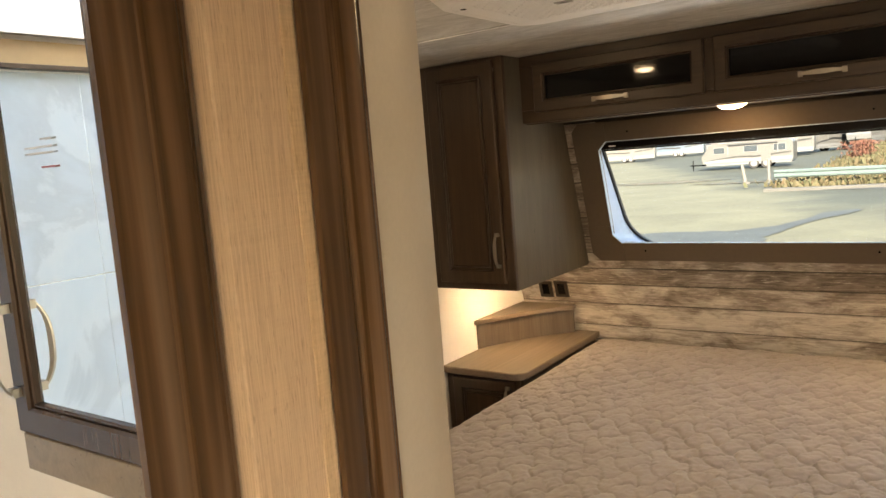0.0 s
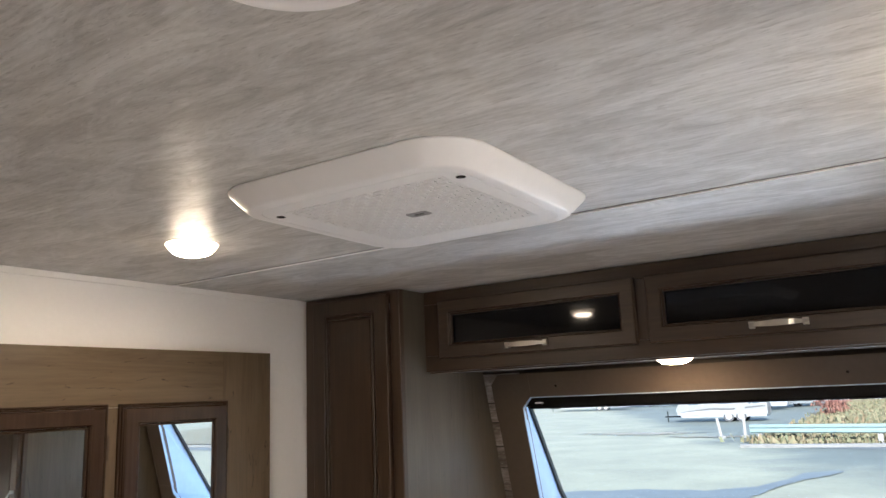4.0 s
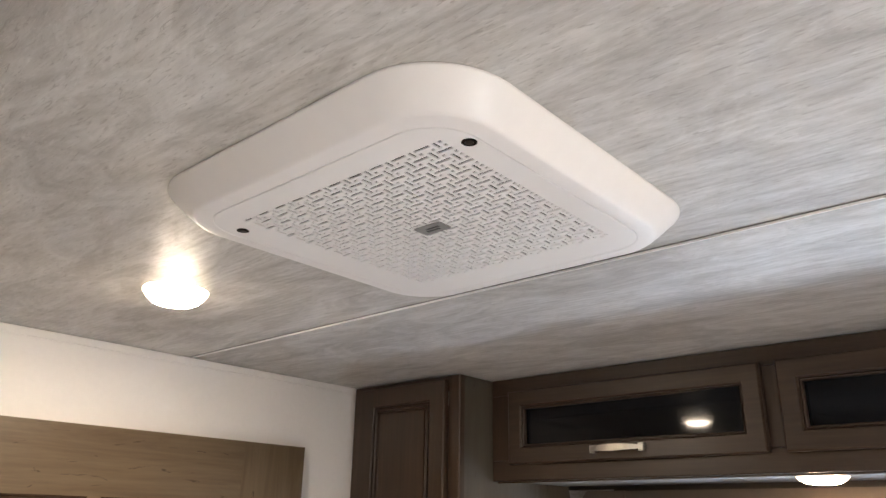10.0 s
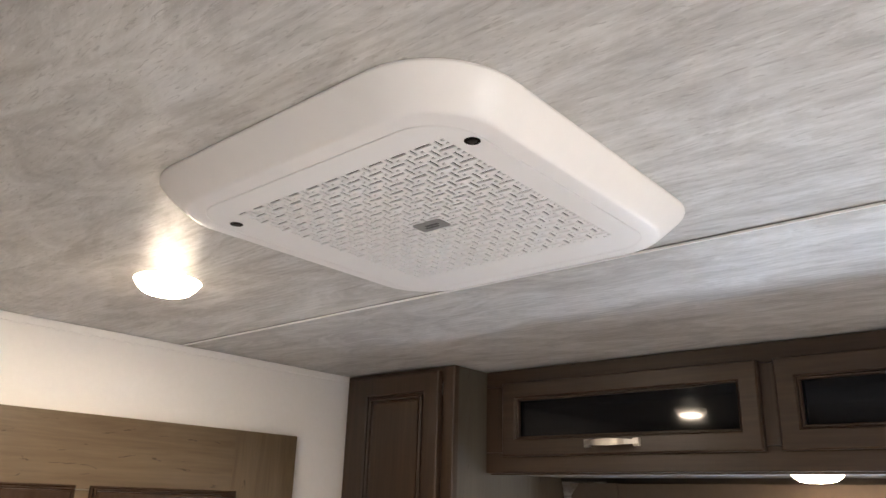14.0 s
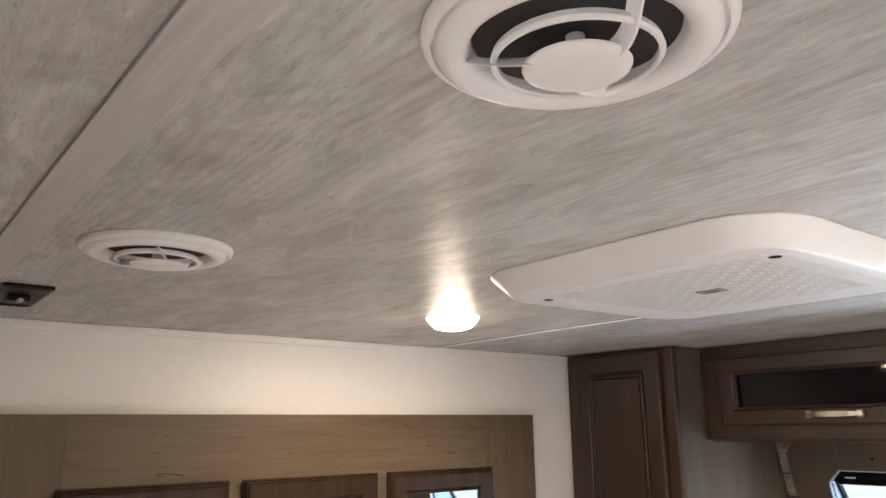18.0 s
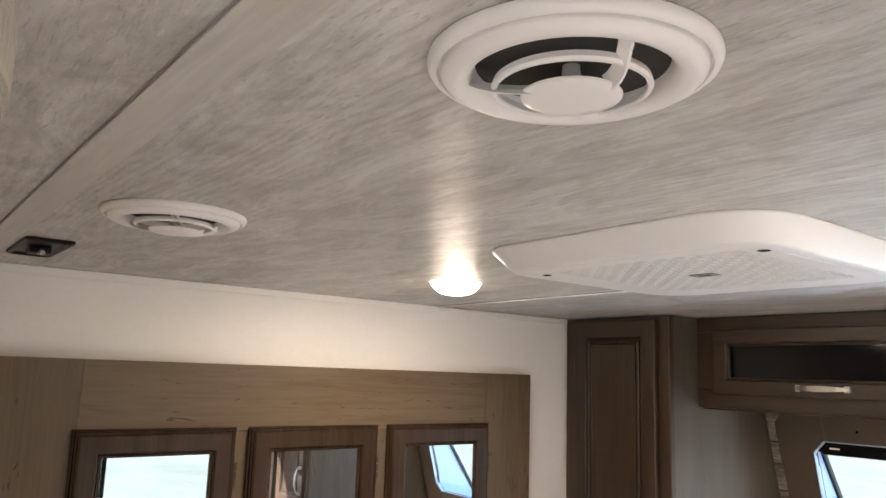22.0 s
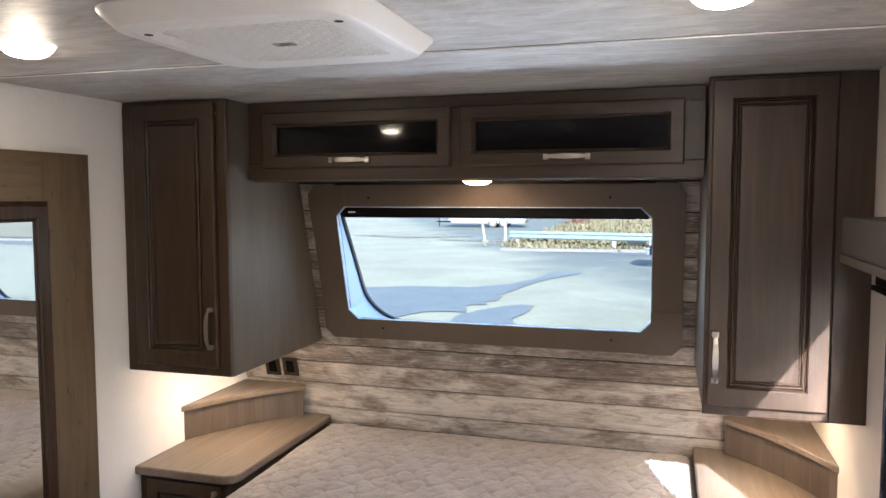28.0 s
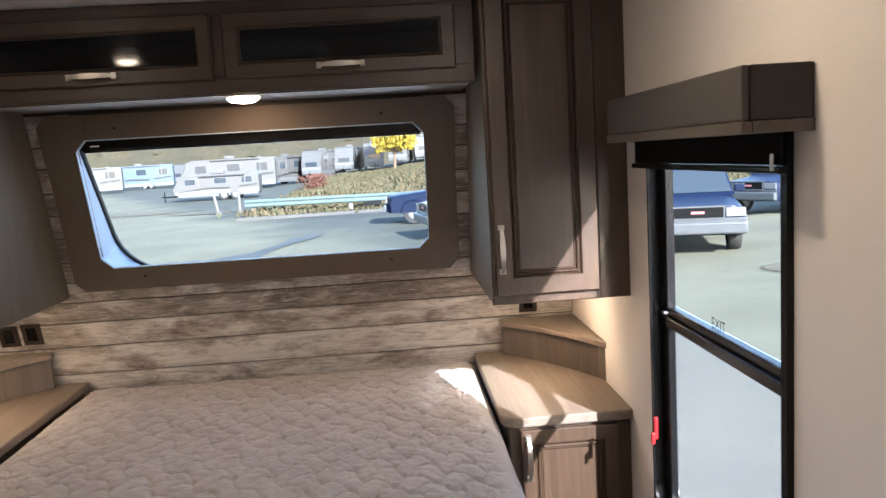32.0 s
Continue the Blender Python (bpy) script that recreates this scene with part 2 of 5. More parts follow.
def planks_mat(name, wash):
    """Whitewashed barn boards: pale paint worn through to brown in blotches, with dark grain lines."""
    m, nt, b = nodes_of(name)
    n1 = noise_tex(nt, coords(nt, (7, 150, 150), True), 1.0, 7, 0.7, 0.6)
    n2 = noise_tex(nt, coords(nt, (4.8, 11, 11), True), 1.0, 6, 0.64, 0.5)
    n3 = noise_tex(nt, coords(nt, (26, 190, 190), True), 1.0, 4, 0.65, 0.3)
    n4 = noise_tex(nt, coords(nt, (6.0, 32, 32), True), 1.0, 5, 0.7, 0.8)
    oi = nt.nodes.new("ShaderNodeObjectInfo")
    shift = nt.nodes.new("ShaderNodeMath")
    shift.operation = 'MULTIPLY_ADD'
    nt.links.new(oi.outputs["Random"], shift.inputs[0])
    shift.inputs[1].default_value = 0.06
    nt.links.new(n2, shift.inputs[2])
    washed = nt.nodes.new("ShaderNodeMath")
    washed.inputs[1].default_value = wash
    nt.links.new(shift.outputs[0], washed.inputs[0])
    patch = ramp(nt, washed.outputs[0], [(0.46, (0.100, 0.078, 0.065)), (0.54, (0.190, 0.158, 0.139)), (0.61, (0.35, 0.310, 0.287)), (0.71, (0.56, 0.525, 0.50))])
    streak = ramp(nt, n1, [(0.40, (0.06, 0.047, 0.038)), (0.50, (0.28, 0.24, 0.215)), (0.60, (0.62, 0.585, 0.555))])
    c = mix_col(nt, 0.24, patch, streak)
    worn = ramp(nt, n4, [(0.50, (0, 0, 0)), (0.60, (0.55, 0.55, 0.55))])
    c = mix_col(nt, worn, c, ramp(nt, n3, [(0.42, (0.10, 0.078, 0.063)), (0.55, (0.30, 0.262, 0.235))]))
    chip = ramp(nt, n3, [(0.60, (0, 0, 0)), (0.68, (0.6, 0.6, 0.6))])
    c = mix_col(nt, chip, c, (0.66, 0.635, 0.61))
    nt.links.new(c, b.inputs["Base Color"])
    b.inputs["Roughness"].default_value = 0.55
    bump(nt, b, n1, 0.3, 0.0015)
    return m


def ground_mat(name, lo, hi, scale=1.2, fine=40.0, rough=0.9):
    m, nt, b = nodes_of(name)
    v = coords(nt, (1, 1, 1))
    n1 = noise_tex(nt, v, scale * 0.12, 6, 0.6, 0.5)
    n2 = noise_tex(nt, v, fine, 3, 0.7)
    c = mix_col(nt, 0.4, ramp(nt, n1, [(0.35, lo), (0.65, hi)]), ramp(nt, n2, [(0.3, lo), (0.7, hi)]))
    nt.links.new(c, b.inputs["Base Color"])
    b.inputs["Roughness"].default_value = rough
    return m


def leaf_mat(name, a, bcol, c3):
    m, nt, b = nodes_of(name)
    g = nt.nodes.new("ShaderNodeNewGeometry")
    c = ramp(nt, g.outputs["Random Per Island"], [(0.0, a), (0.5, bcol), (1.0, c3)])
    nt.links.new(c, b.inputs["Base Color"])
    b.inputs["Roughness"].default_value = 0.8
    return m


def soft_patch(name, lo, hi, rough=0.7):
    """A stain that thins out towards its ragged rim."""
    m, nt, b = nodes_of(name)
    tc = nt.nodes.new("ShaderNodeTexCoord")
    mp = nt.nodes.new("ShaderNodeMapping")
    mp.inputs["Location"].default_value = (-1, -1, 0)
    mp.inputs["Scale"].default_value = (2, 2, 0)
    nt.links.new(tc.outputs["Generated"], mp.inputs[0])
    ln = nt.nodes.new("ShaderNodeVectorMath")
    ln.operation = 'LENGTH'
    nt.links.new(mp.outputs[0], ln.inputs[0])
    v = coords(nt, (1, 1, 1))
    n1 = noise_tex(nt, v, 0.55, 5, 0.6, 0.6)
    n2 = noise_tex(nt, v, 6.0, 3, 0.6)
    add = nt.nodes.new("ShaderNodeMath")
    add.operation = 'MULTIPLY_ADD'
    nt.links.new(n1, add.inputs[0])
    add.inputs[1].default_value = 0.9
    nt.links.new(ln.outputs["Value"], add.inputs[2])
    mask = ramp(nt, add.outputs[0], [(0.80, (1, 1, 1)), (1.02, (0, 0, 0))])
    nt.links.new(mix_col(nt, 0.5, ramp(nt, n1, [(0.35, lo), (0.65, hi)]), ramp(nt, n2, [(0.3, lo), (0.7, hi)])), b.inputs["Base Color"])
    b.inputs["Roughness"].default_value = rough
    tr = nt.nodes.new("ShaderNodeBsdfTransparent")
    mx = nt.nodes.new("ShaderNodeMixShader")
    nt.links.new(mask, mx.inputs[0])
    nt.links.new(tr.outputs[0], mx.inputs[1])
    nt.links.new(b.outputs[0], mx.inputs[2])
    nt.links.new(mx.outputs[0], nt.nodes["Material Output"].inputs[0])
    return m


def lot_mat():
    """Gravel that gives way, with a worn edge, to the asphalt of the drive."""
    m, nt, b = nodes_of("gravel_lot")
    v = coords(nt, (1, 1, 1))
    n1 = noise_tex(nt, v, 0.35, 6, 0.6, 0.5)
    n2 = noise_tex(nt, v, 9.0, 3, 0.7)
    n3 = noise_tex(nt, v, 0.22, 5, 0.65, 0.8)
    def both(lo, hi):
        return mix_col(nt, 0.4, ramp(nt, n1, [(0.35, lo), (0.65, hi)]), ramp(nt, n2, [(0.3, lo), (0.7, hi)]))
    stones = both((0.066, 0.066, 0.041), (0.118, 0.116, 0.077))
    tar = both((0.024, 0.029, 0.021), (0.045, 0.051, 0.038))
    def side(nx, ny, c0):
        d = nt.nodes.new("ShaderNodeVectorMath")
        d.operation = 'DOT_PRODUCT'
        nt.links.new(v, d.inputs[0])
        d.inputs[1].default_value = (nx, ny, 0)
        a = nt.nodes.new("ShaderNodeMath")
        a.inputs[1].default_value = c0
        nt.links.new(d.outputs["Value"], a.inputs[0])
        return a.outputs[0]
    lo = nt.nodes.new("ShaderNodeMath")
    lo.operation = 'MINIMUM'
    nt.links.new(side(0.902, 0.432, -6.6), lo.inputs[0])
    nt.links.new(side(-0.94, 0.337, -2.1), lo.inputs[1])
    k = nt.nodes.new("ShaderNodeMath")
    k.operation = 'MULTIPLY_ADD'
    nt.links.new(n3, k.inputs[0])
    k.inputs[1].default_value = 7.0
    nt.links.new(lo.outputs[0], k.inputs[2])
    sc = nt.nodes.new("ShaderNodeMath")
    sc.operation = 'MULTIPLY'
    sc.inputs[1].default_value = 0.1
    nt.links.new(k.outputs[0], sc.inputs[0])
    worn = ramp(nt, sc.outputs[0], [(0.40, (0, 0, 0)), (0.66, (1, 1, 1))])
    nt.links.new(mix_col(nt, worn, stones, tar), b.inputs["Base Color"])
    b.inputs["Roughness"].default_value = 0.9
    return m


CEIL = ceiling_film()
STRIP = wood("cover_strip", (0.42, 0.395, 0.36), (0.55, 0.525, 0.485), (0.68, 0.655, 0.615), "x", 0.42, 0.4, 1.6, False, 60.0, 6.0)
CAB = wood("cabinet_wood", (0.0125, 0.0064, 0.0036), (0.0385, 0.0212, 0.0123), (0.084, 0.0525, 0.0325), "z", 0.38, 0.50, 1.6, False, 20.0, 1.2)
CAB_X = wood("cabinet_wood_across", (0.0125, 0.0064, 0.0036), (0.0385, 0.0212, 0.0123), (0.084, 0.0525, 0.0325), "x", 0.38, 0.50, 1.6, False, 20.0, 1.2)
CAB_SIDE = wood("cabinet_side_film", (0.056, 0.046, 0.033), (0.092, 0.078, 0.058), (0.138, 0.118, 0.090), "z", 0.40, 0.36, 1.6, False, 9.0, 1.4, 0.5)
WARD = wood("wardrobe_film", (0.070, 0.046, 0.025), (0.128, 0.092, 0.055), (0.178, 0.134, 0.085), "y", 0.36, 0.45, 2.6, False, 20.0, 2.4, 0.8)
WARD_Z = wood("wardrobe_film_upright", (0.064, 0.042, 0.023), (0.118, 0.085, 0.051), (0.168, 0.126, 0.080), "z", 0.36, 0.45, 2.4, False, 20.0, 2.0, 0.8)
WDOOR = wood("mirror_door_wood", (0.022, 0.0115, 0.0072), (0.042, 0.0250, 0.0170), (0.068, 0.0440, 0.0315), "z", 0.25, 0.32)
TOPW = wood("laminate_top", (0.078, 0.056, 0.041), (0.150, 0.116, 0.091), (0.245, 0.200, 0.162), "y", 0.40)
TOPW_Z = wood("laminate_upright", (0.050, 0.036, 0.027), (0.100, 0.077, 0.061), (0.160, 0.130, 0.106), "z", 0.40)
CASING = casing_mat()
TRIMF = plain("window_trim_film", (0.088, 0.068, 0.052), 0.45, 0, 0.08, 60)
PALE_PLANK = planks_mat("whitewashed_planks", 0.13)
PLANK = planks_mat("weathered_planks", 0.075)
DARK_PLANK = planks_mat("worn_dark_planks", -0.005)
BACKER = plain("plank_backing", (0.040, 0.032, 0.027), 0.8)
WHITEWALL = plain("white_wall_panel", (0.85, 0.83, 0.815), 0.45, 0, 0.02, 90, 0.05)
BEIGEWALL = plain("cream_wall_panel", (0.72, 0.67, 0.625), 0.5, 0, 0.025, 120, 0.08)
LINEN = linen("linen_wallpaper", (0.52, 0.37, 0.255), 650, 0.12, 0.35)
LINEN_EDGE = linen("linen_edge", (0.56, 0.40, 0.26), 500, 0.35)
PALE = plain("pale_panel", (0.47, 0.42, 0.355), 0.46, 0, 0.04, 160, 0.08)
WEAVE = linen("woven_cap", (0.66, 0.60, 0.52), 330, 0.5, 0.6)
WHITE = plain("white_plastic", (0.90, 0.88, 0.875), 0.34, 0, 0.015, 50, 0.02)
GRILLE = plain("white_grille_plastic", (0.90, 0.885, 0.88), 0.42, 0, 0.01, 50, 0)
DUCT_SHADE = plain("duct_shade", (0.035, 0.032, 0.030), 0.8)
FILTER_SHADE = plain("filter_slot_shade", (0.028, 0.027, 0.026), 0.9, 0, 0.2, 300)
# the skylight's blue is put into this white liner's colour
LINER = plain("sky_tinted_liner", (0.40, 0.54, 0.72), 0.4)
BLACK = plain("black_plastic", (0.005, 0.005, 0.0055), 0.26, 0, 0.06, 30, 0.05, 0.22)
RUBBER = plain("black_rubber", (0.014, 0.014, 0.015), 0.5)
SMOKED = plain("smoked_plastic", (0.014, 0.010, 0.009), 0.4, 0, 0.06, 30, 0.05, 0.22)
NICKEL = plain("brushed_nickel", (0.46, 0.43, 0.39), 0.32, 1.0, 0.05, 200)
ANTIQUE = plain("antique_bronze", (0.085, 0.065, 0.048), 0.35, 0.8, 0.1, 200)
BRONZE = plain("dark_outlet_plastic", (0.016, 0.011, 0.008), 0.35)
STEEL = plain("steel", (0.5, 0.5, 0.5), 0.35, 1.0)
RED = plain("red_latch_plastic", (0.36, 0.008, 0.010), 0.4)
FABRIC = plain("valance_fabric", (0.052, 0.045, 0.039), 0.7, 0, 0.1, 200, 0.1)
FABRIC_END = plain("valance_end_fabric", (0.024, 0.018, 0.014), 0.7, 0, 0.1, 200, 0.1)
VALANCE_WOOD = wood("valance_edge_wood", (0.036, 0.027, 0.019), (0.070, 0.054, 0.040), (0.105, 0.083, 0.064), "y", 0.45)
UNDERSIDE = plain("cabinet_underside", (0.125, 0.105, 0.085), 0.7, 0, 0.12, 25)
BADGE = plain("badge_grey", (0.28, 0.27, 0.27), 0.3)
INK = plain("badge_ink", (0.06, 0.06, 0.06), 0.4)
FLOOR = wood("vinyl_floor", (0.20, 0.16, 0.12), (0.29, 0.24, 0.19), (0.37, 0.31, 0.25), "y", 0.4)
TANW = plain("tan_panel", (0.46, 0.32, 0.17), 0.5)
LAMP = glowing("lamp_lens", (1.0, 0.77, 0.52), LAMP_GLOW)
WLAMP = glowing("warm_lamp_lens", (1.0, 0.68, 0.38), LAMP_GLOW)
LAMPRIM = glowing("lamp_rim", (1.0, 0.74, 0.46), 0.7)
SLAMP = glowing("small_lamp_lens", (1.0, 0.70, 0.41), SMALL_GLOW)
GLASS = clear_glass("window_glass", (0.97, 0.99, 0.99))
DARKGLASS = plain("smoked_cabinet_glass", (0.004, 0.004, 0.005), 0.06, 0, 0.0, 10, 0, 0.18)
MIRROR, _nt, _b = nodes_of("mirror_glass")
_b.inputs["Base Color"].default_value = (0.88, 0.90, 0.90, 1)
_b.inputs["Metallic"].default_value = 1.0
_b.inputs["Roughness"].default_value = 0.012
_n = noise_tex(_nt, coords(_nt, (1, 1, 1)), 5.0, 1)
bump(_nt, _b, _n, 0.01, 0.001)


def screen_mat():
    m, nt, b = nodes_of("insect_screen")
    tr = nt.nodes.new("ShaderNodeBsdfTransparent")
    b.inputs["Base Color"].default_value = (0.30, 0.32, 0.35, 1)
    b.inputs["Roughness"].default_value = 0.9
    tl = nt.nodes.new("ShaderNodeBsdfTranslucent")
    tl.inputs[0].default_value = (0.30, 0.33, 0.37, 1)
    mx, my = nt.nodes.new("ShaderNodeMixShader"), nt.nodes.new("ShaderNodeMixShader")
    mx.inputs[0].default_value = 0.3
    nt.links.new(b.outputs[0], mx.inputs[1])
    nt.links.new(tl.outputs[0], mx.inputs[2])
    my.inputs[0].default_value = 0.68
    nt.links.new(mx.outputs[0], my.inputs[1])
    nt.links.new(tr.outputs[0], my.inputs[2])
    nt.links.new(my.outputs[0], nt.nodes["Material Output"].inputs[0])
    return m


SCREEN = screen_mat()


def shade_mat(name="marble_surround", through_share=0.7):
    m, nt, b = nodes_of(name)
    v = coords(nt, (1, 1, 1))
    n = noise_tex(nt, v, 2.2, 6, 0.6, 1.6)
    # blue of the daylight is put into the marble's colour
    col = ramp(nt, n, [(0.40, (0.70, 0.76, 0.83)), (0.49, (0.65, 0.70, 0.76)), (0.53, (0.75, 0.80, 0.86)), (0.7, (0.68, 0.75, 0.82))])
    nt.links.new(col, b.inputs["Base Color"])
    b.inputs["Roughness"].default_value = 0.3
    tl = nt.nodes.new("ShaderNodeBsdfTranslucent")
    nt.links.new(col, tl.inputs[0])
    mx = nt.nodes.new("ShaderNodeMixShader")
    mx.inputs[0].default_value = through_share
    nt.links.new(b.outputs[0], mx.inputs[1])
    nt.links.new(tl.outputs[0], mx.inputs[2])
    nt.links.new(mx.outputs[0], nt.nodes["Material Output"].inputs[0])
    return m


SHADE = shade_mat()
DOME = shade_mat("skylight_acrylic", 0.9)


def quilt_mat():
    m, nt, b = nodes_of("quilted_fabric")
    v = coords(nt, (1, 1, 1))
    n1 = noise_tex(nt, v, 9.0, 4)
    n2 = noise_tex(nt, v, 700.0, 2)
    c = mix_col(nt, 0.3, ramp(nt, n1, [(0.35, (0.265, 0.237, 0.226)), (0.65, (0.335, 0.302, 0.288))]), ramp(nt, n2, [(0.3, (0.24, 0.215, 0.205)), (0.7, (0.40, 0.365, 0.35))]))
    nt.links.new(c, b.inputs["Base Color"])
    b.inputs["Roughness"].default_value = 0.85
    b.inputs["Sheen Weight"].default_value = 0.25
    bump(nt, b, n2, 0.2, 0.001)
    return m


QUILT = quilt_mat()
GRAVEL = lot_mat()
MUD = soft_patch("wet_mud", (0.062, 0.050, 0.027), (0.092, 0.076, 0.042))
ASPHALT = ground_mat("asphalt", (0.022, 0.025, 0.026), (0.042, 0.046, 0.046), 2.0, 14.0)
# blue-grey of cast shadows, painted onto the lot as flat strips
LOT_SHADOW = ground_mat("painted_lot_shadow", (0.026, 0.033, 0.034), (0.046, 0.054, 0.053), 9.0, 9.0, 0.8)
FIELD = ground_mat("dry_field", (0.042, 0.039, 0.018), (0.082, 0.068, 0.035), 4.0, 2.2)
CONCRETE = ground_mat("kerb_concrete", (0.060, 0.059, 0.054), (0.090, 0.088, 0.082), 3.0, 20.0)
BRUSH = leaf_mat("dry_brush", (0.056, 0.040, 0.018), (0.062, 0.054, 0.023), (0.038, 0.043, 0.016))
YELLOW = leaf_mat("yellow_leaves", (0.22, 0.15, 0.008), (0.26, 0.20, 0.012), (0.18, 0.145, 0.014))
REDLEAF = leaf_mat("red_leaves", (0.09, 0.026, 0.018), (0.10, 0.042, 0.026), (0.07, 0.03, 0.018))
BARK = plain("bark", (0.12, 0.085, 0.055), 0.9)
RVWHITE = plain("rv_white_skin", (0.078, 0.078, 0.076), 0.4, 0, 0.06, 2.0)
RVDARK = plain("rv_dark_graphics", (0.018, 0.019, 0.021), 0.35)
RVBLUE = plain("rv_blue_grey_skin", (0.065, 0.095, 0.125), 0.35)
RVGREY = plain("rv_grey_trim", (0.12, 0.125, 0.13), 0.4)
AUTOGLASS = plain("vehicle_glass", (0.03, 0.04, 0.05), 0.08)
TYRE = plain("tyre_rubber", (0.025, 0.025, 0.025), 0.8)
RIM = plain("wheel_rim", (0.22, 0.22, 0.22), 0.35, 0.6)
NAVY = plain("navy_car_paint", (0.006, 0.011, 0.030), 0.32, 0, 0.05, 30, 0, 0.16)
SILVER = plain("silver_bumper", (0.085, 0.09, 0.095), 0.35, 0.2)
CARWHITE = plain("white_car_paint", (0.20, 0.20, 0.198), 0.25)
RAILGREEN = plain("guardrail_paint", (0.080, 0.112, 0.110), 0.5)
POSTWHITE = plain("white_post_paint", (0.115, 0.108, 0.10), 0.6)
STICKER = plain("sticker_grey", (0.56, 0.57, 0.59), 0.5)
REDPALE = plain("sticker_red", (0.42, 0.16, 0.17), 0.5)
HEADLIGHT = plain("headlight_lens", (0.16, 0.165, 0.17), 0.12)


# ---- mesh helpers ----
def spot(ob):
    p = Vector((0, 0, 0))
    while ob is not None:
        p = p + ob.location
        ob = ob.parent
    return p


def thing(name, base, label, category, group="", kind=""):
    ob = new(name)
    ob.location = base
    ob.empty_display_size = 0.05
    return tagged(ob, label, category, group, kind)


def part(name, bm, mat, parent=None, label="", smooth=False):
    """Link a bmesh, drawn in world metres, as one mesh under its thing."""
    bmesh.ops.recalc_face_normals(bm, faces=bm.faces[:])
    if parent is not None:
        bmesh.ops.translate(bm, verts=bm.verts[:], vec=-spot(parent))
    me = bpy.data.meshes.new(name)
    bm.to_mesh(me)
    bm.free()
    me.materials.append(mat)
    if smooth:
        for p in me.polygons:
            p.use_smooth = True
        me.set_sharp_from_angle(angle=radians(35))
    ob = new(name, me)
    ob.parent = parent
    if label:
        ob["label"] = label
    return ob


def setting(name, bm, mat, label, category):
    return tagged(part(name, bm, mat), label, category, kind="structure")


def box(x0, x1, y0, y1, z0, z1, bev=0.0, bm=None, seg=2):
    own = bmesh.new()
    vs = [own.verts.new((x, y, z)) for x in (x0, x1) for y in (y0, y1) for z in (z0, z1)]
    for f in ((0, 1, 3, 2), (4, 6, 7, 5), (0, 4, 5, 1), (2, 3, 7, 6), (0, 2, 6, 4), (1, 5, 7, 3)):
        own.faces.new([vs[i] for i in f])
    if bev:
        bmesh.ops.bevel(own, geom=own.edges[:], offset=bev, segments=seg, profile=0.6, affect='EDGES')
    if bm is None:
        return own
    me = bpy.data.meshes.new("tmp")
    own.to_mesh(me)
    own.free()
    bm.from_mesh(me)
    bpy.data.meshes.remove(me)
    return bm


def loft(rings, closed_ends=(True, True), bm=None):
    bm = bm or bmesh.new()
    made = [[bm.verts.new(p) for p in r] for r in rings]
    n = len(made[0])
    for a, b in zip(made, made[1:]):
        for i in range(n):
            bm.faces.new((a[i], a[(i + 1) % n], b[(i + 1) % n], b[i]))
    if closed_ends[0]:
        bm.faces.new(made[0])
    if closed_ends[1]:
        bm.faces.new(made[-1][::-1])
    return bm


def roundrect(cx, cy, hx, hy, r, n=6):
    pts = []
    for k, (sx, sy) in enumerate(((1, 1), (-1, 1), (-1, -1), (1, -1))):
        for i in range(n + 1):
            a = math.pi / 2 * (k + i / n)
            pts.append((cx + sx * (hx - r) + r * math.cos(a), cy + sy * (hy - r) + r * math.sin(a)))
    return pts


def lathe(cx, cy, profile, n=48, cap=(False, False)):
    rings = [[(cx + r * math.cos(2 * math.pi * i / n), cy + r * math.sin(2 * math.pi * i / n), z) for i in range(n)] for r, z in profile]
    return loft(rings, cap)


def tube(points, radius, n=8):
    """A round bar through points."""
    bm = bmesh.new()
    rings = []
    pts = [Vector(p) for p in points]
    for i, p in enumerate(pts):
        d = (pts[min(i + 1, len(pts) - 1)] - pts[max(i - 1, 0)]).normalized()
        u = d.orthogonal().normalized() if abs(d.z) < 0.9 else Vector((1, 0, 0)).cross(d).normalized()
        if i and rings:
            u = (last_u - d * last_u.dot(d)).normalized()
        last_u = u
        w = d.cross(u)
        rings.append([p + radius * (math.cos(2 * math.pi * k / n) * u + math.sin(2 * math.pi * k / n) * w) for k in range(n)])
    return loft(rings, (True, True), bm)


def prism(pts, lift, depth0, depth1, bm=None):
    """A prism over the outline pts; lift turns (u, v, depth) into a place."""
    return loft([[lift(u, v, depth0) for u, v in pts], [lift(u, v, depth1) for u, v in pts]], (True, True), bm)


def frame_ring(u0, u1, v0, v1, w, lift, d0, d1, ease=0.003):
    """A flat picture-frame ring with an eased outer edge, front at d0, back at d1."""
    def rect(k, d):
        return [lift(u, v, d) for u, v in ((u0 + k, v0 + k), (u1 - k, v0 + k), (u1 - k, v1 - k), (u0 + k, v1 - k))]
    rings = [rect(w, d1), rect(0, d1), rect(0, d0 + ease), rect(ease, d0), rect(w - ease, d0), rect(w, d0 + ease), rect(w, d1)]
    return loft(rings, (False, False))


# ---- numbers of the plan ----
XL, XR, ZC = -1.15, 1.15, 2.0
CAB_Y = 2.092


def front(z):
    """Where the leaning front wall stands at height z."""
    return 2.79 - 0.28 * (z - 1.07)


def lean(u, v, d):
    return (u, front(v) + d, v)


def facing_room(y):
    return lambda u, v, d: (u, y + d, v)


def facing_right(x):
    return lambda u, v, d: (x - d, u, v)


# ---- the large structure ----
setting("floor", box(-1.2, 1.2, -3.4, 3.0, -0.06, 0.0), FLOOR, "grey-brown wood-look vinyl floor of the trailer", "floor")
